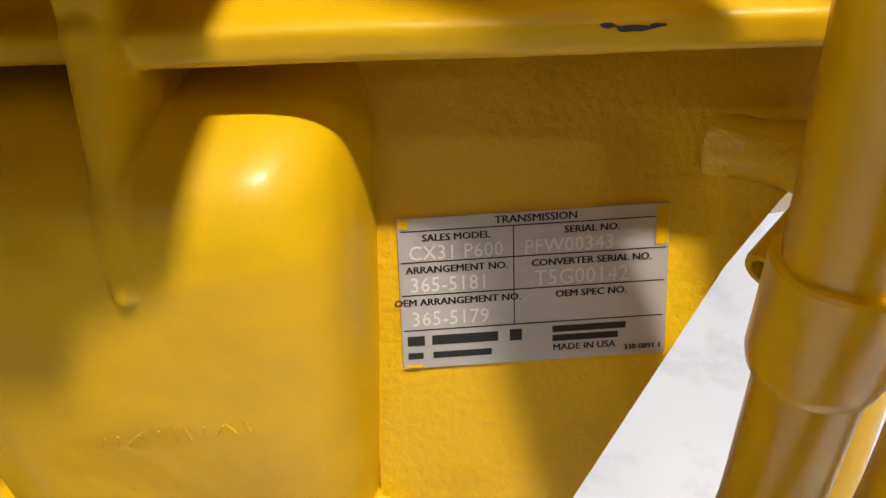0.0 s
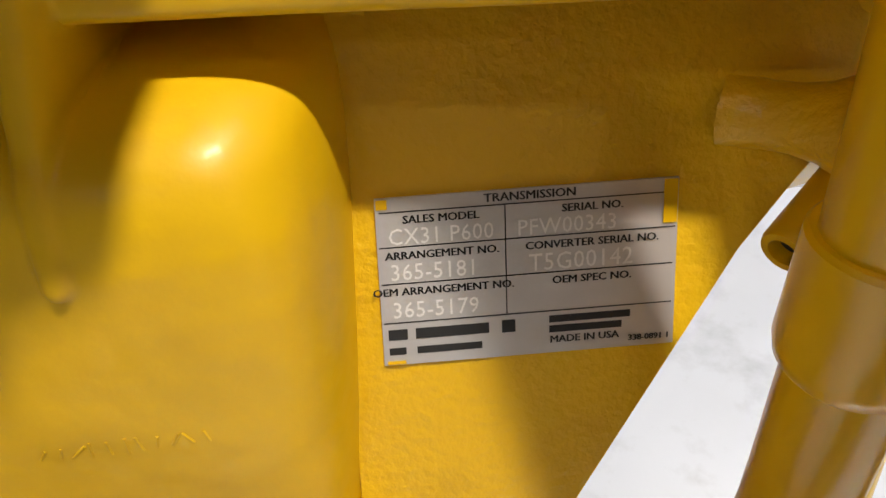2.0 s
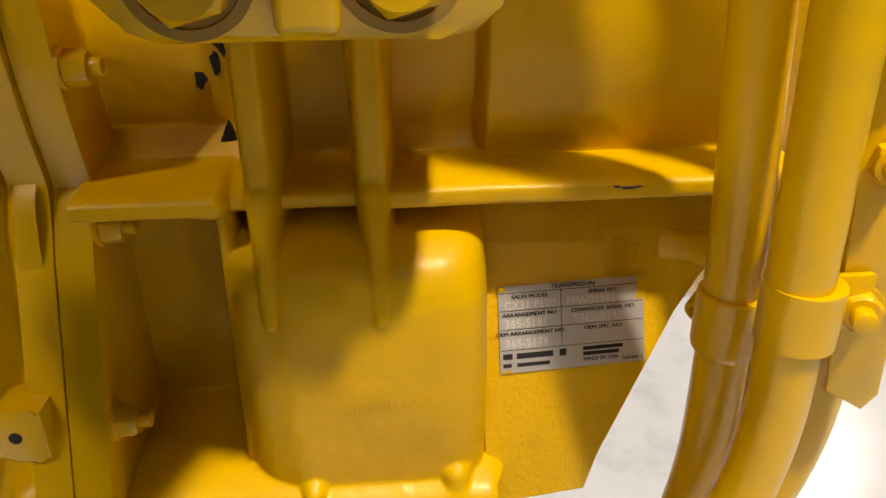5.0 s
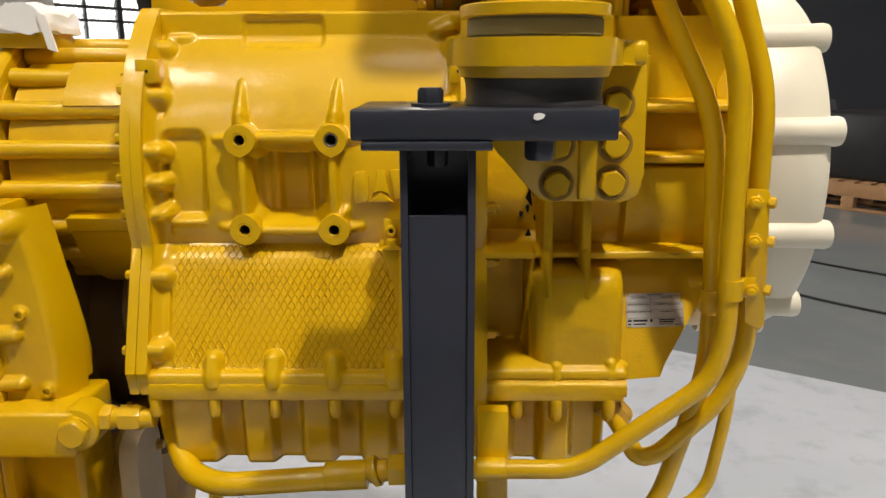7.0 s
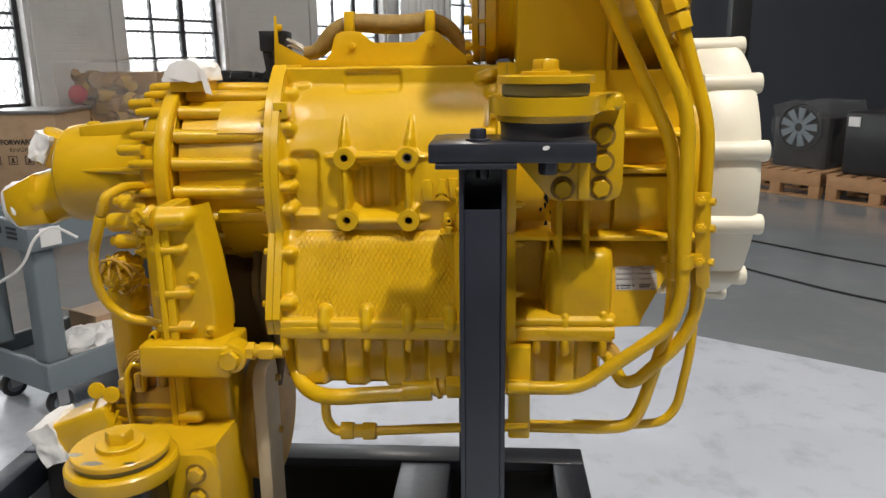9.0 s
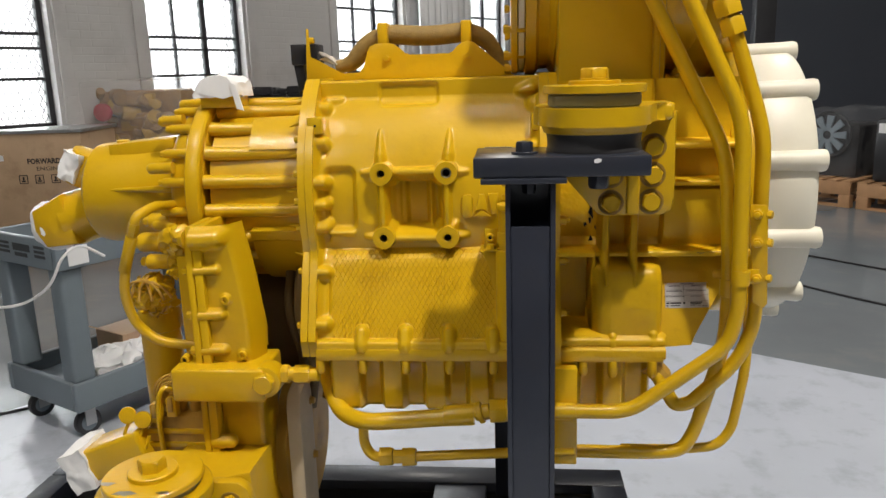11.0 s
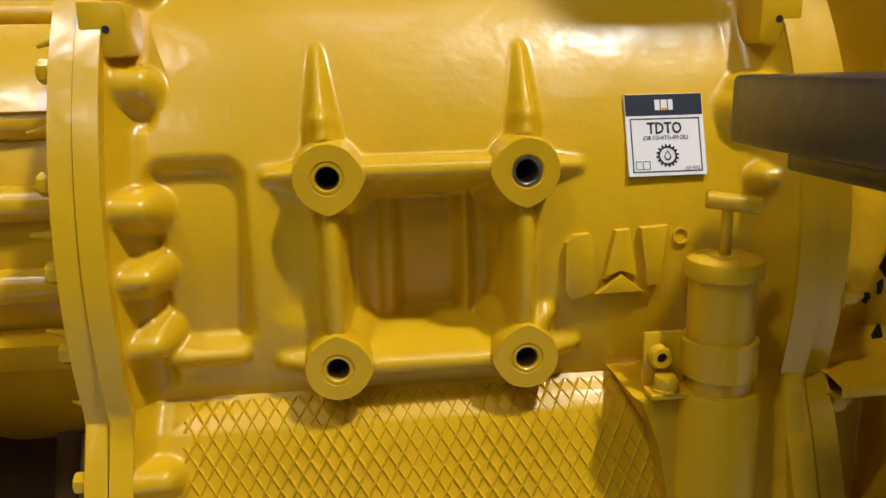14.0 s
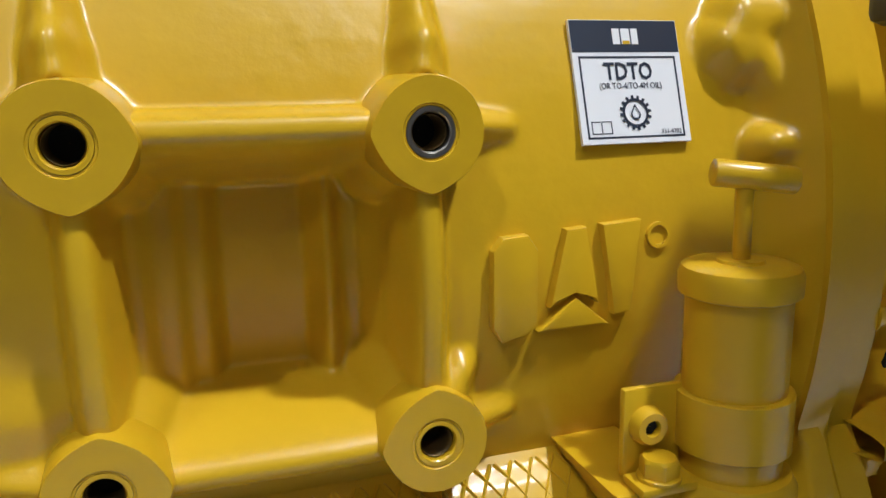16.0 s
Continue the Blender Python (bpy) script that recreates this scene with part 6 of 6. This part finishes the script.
folds(bm, 0.007, 0.030, 21, 7)
part("masking_wrap", bm, tape, port, "crumpled white masking tape", 40)
bm = prism(B(), [(-0.398, 1.52), (-0.385, 1.515), (-0.372, 1.462), (-0.386, 1.466)], "xz", 0.150, 0.154, 0)
part("tape_end", bm, tape, port)

# ---- utility cart ----
E1, E2 = Vector((0.48, 0.88, 0)).normalized(), Vector((-0.88, 0.48, 0)).normalized()
CART = Matrix(((E1.x, E2.x, 0, -1.70), (E1.y, E2.y, 0, 1.52), (0, 0, 1, 0), (0, 0, 0, 1)))
cart = thing("utility_cart", (-1.70, 1.52, 0), "grey-blue moulded plastic two-shelf utility cart on black casters", "cart")


def cart_part(name, boxes, material, parent=None, label="", bev=0.01):
    bm = B()
    for b in boxes:
        box(bm, *b, bev, 3)
    bmesh.ops.transform(bm, matrix=CART, verts=bm.verts[:])
    return part(name, bm, material, parent or cart, label)


CL, CW = 0.92, 0.50
for name, z0, z1 in (("upper_tray", 0.775, 0.905), ("lower_tray", 0.145, 0.275)):
    tray = cart_part(name, [(-0.04, CL - 0.02, -0.04, CW - 0.02, z0 + 0.02, z0 + 0.05)], cart_grey, bev=0.008)
    for b in ((-0.06, CL, -0.06, -0.03), (-0.06, CL, CW - 0.03, CW), (-0.06, -0.03, -0.03, CW - 0.03), (CL - 0.03, CL, -0.03, CW - 0.03)):
        cart_part("tray_wall", [(*b, z0, z1)], cart_grey, tray, bev=0.008)
for a in (-0.045, CL - 0.115):
    for b in (-0.045, CW - 0.115):
        cart_part("leg", [(a, a + 0.10, b, b + 0.10, 0.27, 0.78)], cart_grey, bev=0.015)
for a in (0.02, CL - 0.1):
    for b in (0.02, CW - 0.1):
        bm = B()
        c = CART @ Vector((a, b, 0.062))
        cyl(bm, c - E2 * 0.016, c + E2 * 0.016, 0.060, 28, 0.005)
        wh = part("caster", bm, rubber, cart, "black rubber caster")
        bm = B()
        cyl(bm, c - E2 * 0.017, c + E2 * 0.017, 0.038, 24, 0.002)
        part("hub", bm, cart_grey, wh)
        cart_part("fork", [(a - 0.02, a + 0.03, b - 0.024, b - 0.019, 0.05, 0.145), (a - 0.02, a + 0.03, b + 0.019, b + 0.024, 0.05, 0.145)], alu, wh, bev=0.001)
# printed bars on the end panel
for b0, b1, z0, z1 in ((0.02, 0.10, 0.862, 0.874), (0.02, 0.10, 0.842, 0.854), (0.02, 0.10, 0.822, 0.834), (0.135, 0.27, 0.840, 0.872), (0.30, 0.40, 0.862, 0.874), (0.30, 0.40, 0.842, 0.854), (0.30, 0.40, 0.822, 0.834)):
    cart_part("print_bar", [(-0.0615, -0.0595, b0, b1, z0, z1)], cart_dark, bev=0)
cart_part("print_bar", [(-0.0615, -0.0595, 0.16, 0.26, 0.815, 0.832)], cart_dark, bev=0)
cart_part("paper_tag", [(-0.01, 0.08, -0.064, -0.0615, 0.79, 0.87)], label_white, bev=0)
carton = thing("cardboard_box", tuple(CART @ Vector((0.35, 0.2, 0.195))), "small brown cardboard box on the lower shelf", "box")
bm = box(B(), 0.30, 0.52, 0.12, 0.34, 0.197, 0.36, 0.003)
bmesh.ops.transform(bm, matrix=CART, verts=bm.verts[:])
part("carton", bm, wood_pale, carton)
for sgn in (0, 1):
    bm = prism(B(), [(0.30, 0.36), (0.30, 0.365), (0.24, 0.40), (0.236, 0.396)] if sgn == 0 else [(0.52, 0.36), (0.52, 0.365), (0.58, 0.39), (0.584, 0.386)], "xz", 0.12, 0.34, 0)
    bmesh.ops.transform(bm, matrix=CART, verts=bm.verts[:])
    part("flap", bm, wood_pale, carton)
bag = thing("plastic_bag", tuple(CART @ Vector((0.3, 0.1, 0.197))), "crumpled white plastic bag on the lower shelf", "bag")
bm = ball(B(), (0.24, 0.06, 0.27), 0.21, 0.085, 0.075, 18, 10)
folds(bm, 0.035, 0.06, 31, 2)
bmesh.ops.transform(bm, matrix=CART, verts=bm.verts[:])
part("bag_body", bm, sheet_plastic, bag, sharp=50)
tin = thing("tape_roll", tuple(CART @ Vector((0.0, 0.12, 0.825))), "white tape roll on the cart", "tape")
part("roll", lathe(B(), CART @ Vector((0.06, 0.16, 0.8265)), (0, 0, 1), [(0, 0.03), (0, 0.06), (0.085, 0.06), (0.085, 0.03)], 28), tape, tin)
cord = thing("power_cord", (-1.6, 1.25, 0.9), "white electric cord hanging over the cart edge", "cord")
part("cord", tube(B(), [(-1.50, 1.50, 0.83), (-1.56, 1.43, 0.90), (-1.60, 1.36, 0.86), (-1.66, 1.36, 0.74), (-1.80, 1.38, 0.655), (-2.05, 1.42, 0.62), (-2.5, 1.5, 0.64)], 0.006, 0.08, 10), tape, cord)

# ---- plywood crate ----
crate = thing("plywood_crate", (-4.0, 4.9, 0), "large plywood shipping crate with black stencils", "crate")
CR = Matrix.Translation((-3.50, 4.83, 0)) @ Matrix.Rotation(math.atan2(0.07, 0.76), 4, "Z")


def crate_part(name, b, material, label="", bev=0.004):
    bm = box(B(), *b, bev)
    bmesh.ops.transform(bm, matrix=CR, verts=bm.verts[:])
    return part(name, bm, material, crate, label)


crate_part("panel", (-1.35, 0, 0, 0.7, 0.10, 1.13), wood_pale)
crate_part("lid", (-1.37, 0.02, -0.02, 0.72, 1.1305, 1.16), alu, "grey lid board")
for a in (-1.35, -0.7, -0.1):
    crate_part("skid", (a, a + 0.1, 0.0, 0.7, 0.0, 0.0995), wood_pallet)
for body, size, z, wide in (("FORWARD", 0.062, 0.872, 0.29), ("ENGINE", 0.048, 0.812, 0.22)):
    ob = lettering("lettering", body, size, Matrix.Identity(4), print_black, crate, 0.0006, 1.0, "LEFT", 0.03 if body == "FORWARD" else 0.0)
    span = max(v.co.x for v in ob.data.vertices)
    ob.data.transform(CR @ Matrix.Translation((-0.20 - wide, -0.0012, z)) @ Matrix.Rotation(radians(90), 4, "X") @ Matrix.Diagonal((wide / span, 1, 1, 1)))
for i in range(4):
    a = -0.58 + i * 0.14
    for b in ((a, a + 0.075, -0.003, -0.0005, 0.70, 0.706), (a, a + 0.075, -0.003, -0.0005, 0.769, 0.775), (a, a + 0.006, -0.003, -0.0005, 0.706, 0.769), (a + 0.069, a + 0.075, -0.003, -0.0005, 0.706, 0.769), (a + 0.02, a + 0.055, -0.003, -0.0005, 0.715, 0.727), (a + 0.03, a + 0.045, -0.003, -0.0005, 0.73, 0.758)):
        crate_part("stencil_bar", b, print_black, bev=0)
crate_part("paper_tag", (-0.80, -0.69, -0.003, -0.0005, 0.90, 0.95), label_white, bev=0)

# ---- wrapped engine behind the crate ----
eng = thing("wrapped_engine", (-3.6, 6.05, 0), "engine parts wrapped in clear film on a timber block", "engine")
part("timber_block", box(B(), -4.30, -3.0, 5.75, 6.35, 0.0, 0.90, 0.01), wood_pallet, eng)
rng = random.Random(11)
bm = box(B(), -3.92, -3.02, 5.86, 6.2, 0.9, 1.46, 0.04)
core = part("engine_core", bm, engine_m, eng, "brown and yellow engine castings")
for i in range(34):
    c = (-3.86 + 0.84 * rng.random(), 5.80 + 0.12 * rng.random(), 0.95 + 0.46 * rng.random())
    bm = B()
    if i % 3:
        cyl(bm, c, (c[0] + rng.uniform(-0.2, 0.2), c[1] - 0.10, c[2] + rng.uniform(-0.05, 0.1)), 0.04 + 0.05 * rng.random(), 14, 0.005)
    else:
        box(bm, c[0] - 0.12, c[0] + 0.12, c[1] - 0.10, c[1] + 0.1, c[2] - 0.06, c[2] + 0.06, 0.012)
    part("casting", bm, dusty if i % 4 == 1 else engine_m, core)
part("red_cap", lathe(B(), (-3.72, 5.66, 1.26), (0, -1, 0), [(0, 0.085), (0.04, 0.085), (0.05, 0.07), (0.055, 0.02)], 24), red_m, eng)
bm = box(B(), -4.08, -2.90, 5.58, 6.34, 0.90, 1.56, 0)
bmesh.ops.subdivide_edges(bm, edges=bm.edges[:], cuts=7, use_grid_fill=True)
folds(bm, 0.05, 0.16, 17)
film = part("film", bm, film_m, eng, "loose clear wrapping film", 60)
film.visible_shadow = False
cov = thing("engine_covers", (-2.5, 7.0, 0), "heap of black engine covers on a timber block", "engine parts")
part("timber_block", box(B(), -2.9, -2.0, 6.8, 7.3, 0, 1.28, 0.01), wood_pallet, cov)
for i in range(14):
    rng = random.Random(60 + i)
    c = (-2.85 + 0.75 * rng.random(), 6.85 + 0.2 * rng.random(), 1.30 + 0.10 * rng.random())
    part("cover", crumple(box(B(), c[0] - 0.1, c[0] + 0.1, c[1] - 0.1, c[1] + 0.1, c[2] - 0.03, c[2] + 0.05, 0.02, 2), 0.01, i), scrap, cov)

# ---- pallets by the dark wall ----
PD = Vector((0.64, -0.77, 0)).normalized()
PN = Vector((0.77, 0.64, 0)).normalized()


def pallet(origin, name="pallet"):
    m = Matrix(((PD.x, PN.x, 0, origin[0]), (PD.y, PN.y, 0, origin[1]), (0, 0, 1, 0), (0, 0, 0, 1)))
    p = thing(name, (origin[0], origin[1], 0), "worn wooden shipping pallet on the floor", "pallet", "pallets along the wall")
    pieces = [("deck_board", (i * 0.155, i * 0.155 + 0.10, 0, 1.0, 0.2705, 0.290)) for i in range(7)]
    for y in (0, 0.47, 0.975):
        pieces += [("side_board", (0, 1.03, y, y + 0.025, 0.135, 0.270)), ("bottom_board", (0, 1.03, y, y + 0.09, 0.0, 0.022))]
        pieces += [("block", (x, x + 0.12, y, y + 0.09, 0.0225, 0.1345)) for x in (0, 0.455, 0.91)]
    for name, b in pieces:
        bm = box(B(), *b, 0.003)
        bmesh.ops.transform(bm, matrix=m, verts=bm.verts[:])
        part(name, bm, wood_pallet, p)
    return m


m1 = pallet((3.11, 7.72))
m2 = pallet((3.82, 6.885))
m3 = pallet((4.52, 6.03))


def on(m, bm):
    bmesh.ops.transform(bm, matrix=m, verts=bm.verts[:])
    return bm


e1 = thing("engine_with_fan", tuple(m1 @ Vector((0.5, 0.5, 0.29))), "engine with a grey fan wrapped in film on a pallet", "engine")
part("block", on(m1, box(B(), 0.30, 0.95, 0.25, 0.9, 0.2905, 0.86, 0.03)), scrap, e1)
fan = part("fan_disc", on(m1, lathe(B(), (0.635, 0.22, 0.75), (0, -1, 0), [(0, 0.25), (0.02, 0.26), (0.03, 0.25), (0.03, 0.235), (0.01, 0.23), (0.01, 0.05), (0.04, 0.05), (0.045, 0.02)], 36)), scrap, e1, "grey aluminium fan")
for i in range(9):
    a = i * 2 * math.pi / 9
    bm = B()
    prism(bm, [(0.635 + r * math.cos(a + d), 0.75 + r * math.sin(a + d)) for r, d in ((0.05, -0.5), (0.215, -0.16), (0.215, 0.22), (0.05, 0.5))], "xz", 0.168, 0.190, 0)
    part("blade", on(m1, bm), cart_grey, fan)
bm = box(B(), 0.36, 0.96, 0.13, 0.95, 0.30, 1.02, 0)
bmesh.ops.subdivide_edges(bm, edges=bm.edges[:], cuts=6, use_grid_fill=True)
folds(bm, 0.06, 0.14, 23)
ff = part("film", on(m1, bm), thin_film, e1, "clear wrapping film", 60)
ff.visible_shadow = False
e2 = thing("wrapped_engine_block", tuple(m2 @ Vector((0.5, 0.5, 0.29))), "black wrapped engine block with a paper tag on a pallet", "engine")
part("block", on(m2, box(B(), 0.08, 1.00, 0.1, 0.9, 0.2905, 0.95, 0.04)), scrap, e2)
part("paper_tag", on(m2, box(B(), 0.12, 0.24, 0.09, 0.0995, 0.80, 0.90, 0)), label_white, e2)
e3 = thing("wrapped_engine_block", tuple(m3 @ Vector((0.5, 0.5, 0.29))), "black wrapped engine block on a pallet", "engine")
part("block", on(m3, box(B(), 0.05, 1.0, 0.1, 0.9, 0.2905, 0.98, 0.04)), scrap, e3)
# cords across the floor
for pts in (((1.9, 4.35), (2.11, 4.02), (2.4, 3.62), (2.55, 3.43), (3.1, 2.9)), ((2.2, 5.2), (2.59, 4.76), (2.98, 4.28), (3.6, 3.7)), ((-2.6, 1.6), (-2.24, 1.69), (-2.0, 1.95), (-1.6, 2.3))):
    c = thing("floor_cord", (pts[0][0], pts[0][1], 0), "black electric cord lying on the floor", "cord", "cords on the floor")
    part("cord", tube(B(), [(x, y, 0.009) for x, y in pts], 0.008, 0.3, 8), scrap, c)
# plastic strip hung before the far windows and a steel column
strip = thing("plastic_curtain", tuple(WALL @ Vector((6.0, -0.25, 0))), "milky plastic sheet hanging in front of the windows", "curtain")
n = 60
P = np.zeros((n, 2, 3))
for i in range(n):
    uu = 5.45 + 1.3 * i / (n - 1)
    for j, z in enumerate((0.02, 4.5)):
        p = WALL @ Vector((uu, -0.25 + 0.05 * math.sin(i * 0.9) + 0.02 * math.sin(i * 2.3), z))
        P[i, j] = p
sheet = finish("sheet", grid_mesh(P), sheet_plastic, strip)
so = sheet.modifiers.new("thickness", "SOLIDIFY")
so.thickness = 0.006
col = part("steel_column", box(B(), 3.25, 3.50, 8.8, 9.0, 0, 6, 0.01), frame_dark)
tagged(col, "black steel column before the dark wall", "column", kind="structure")
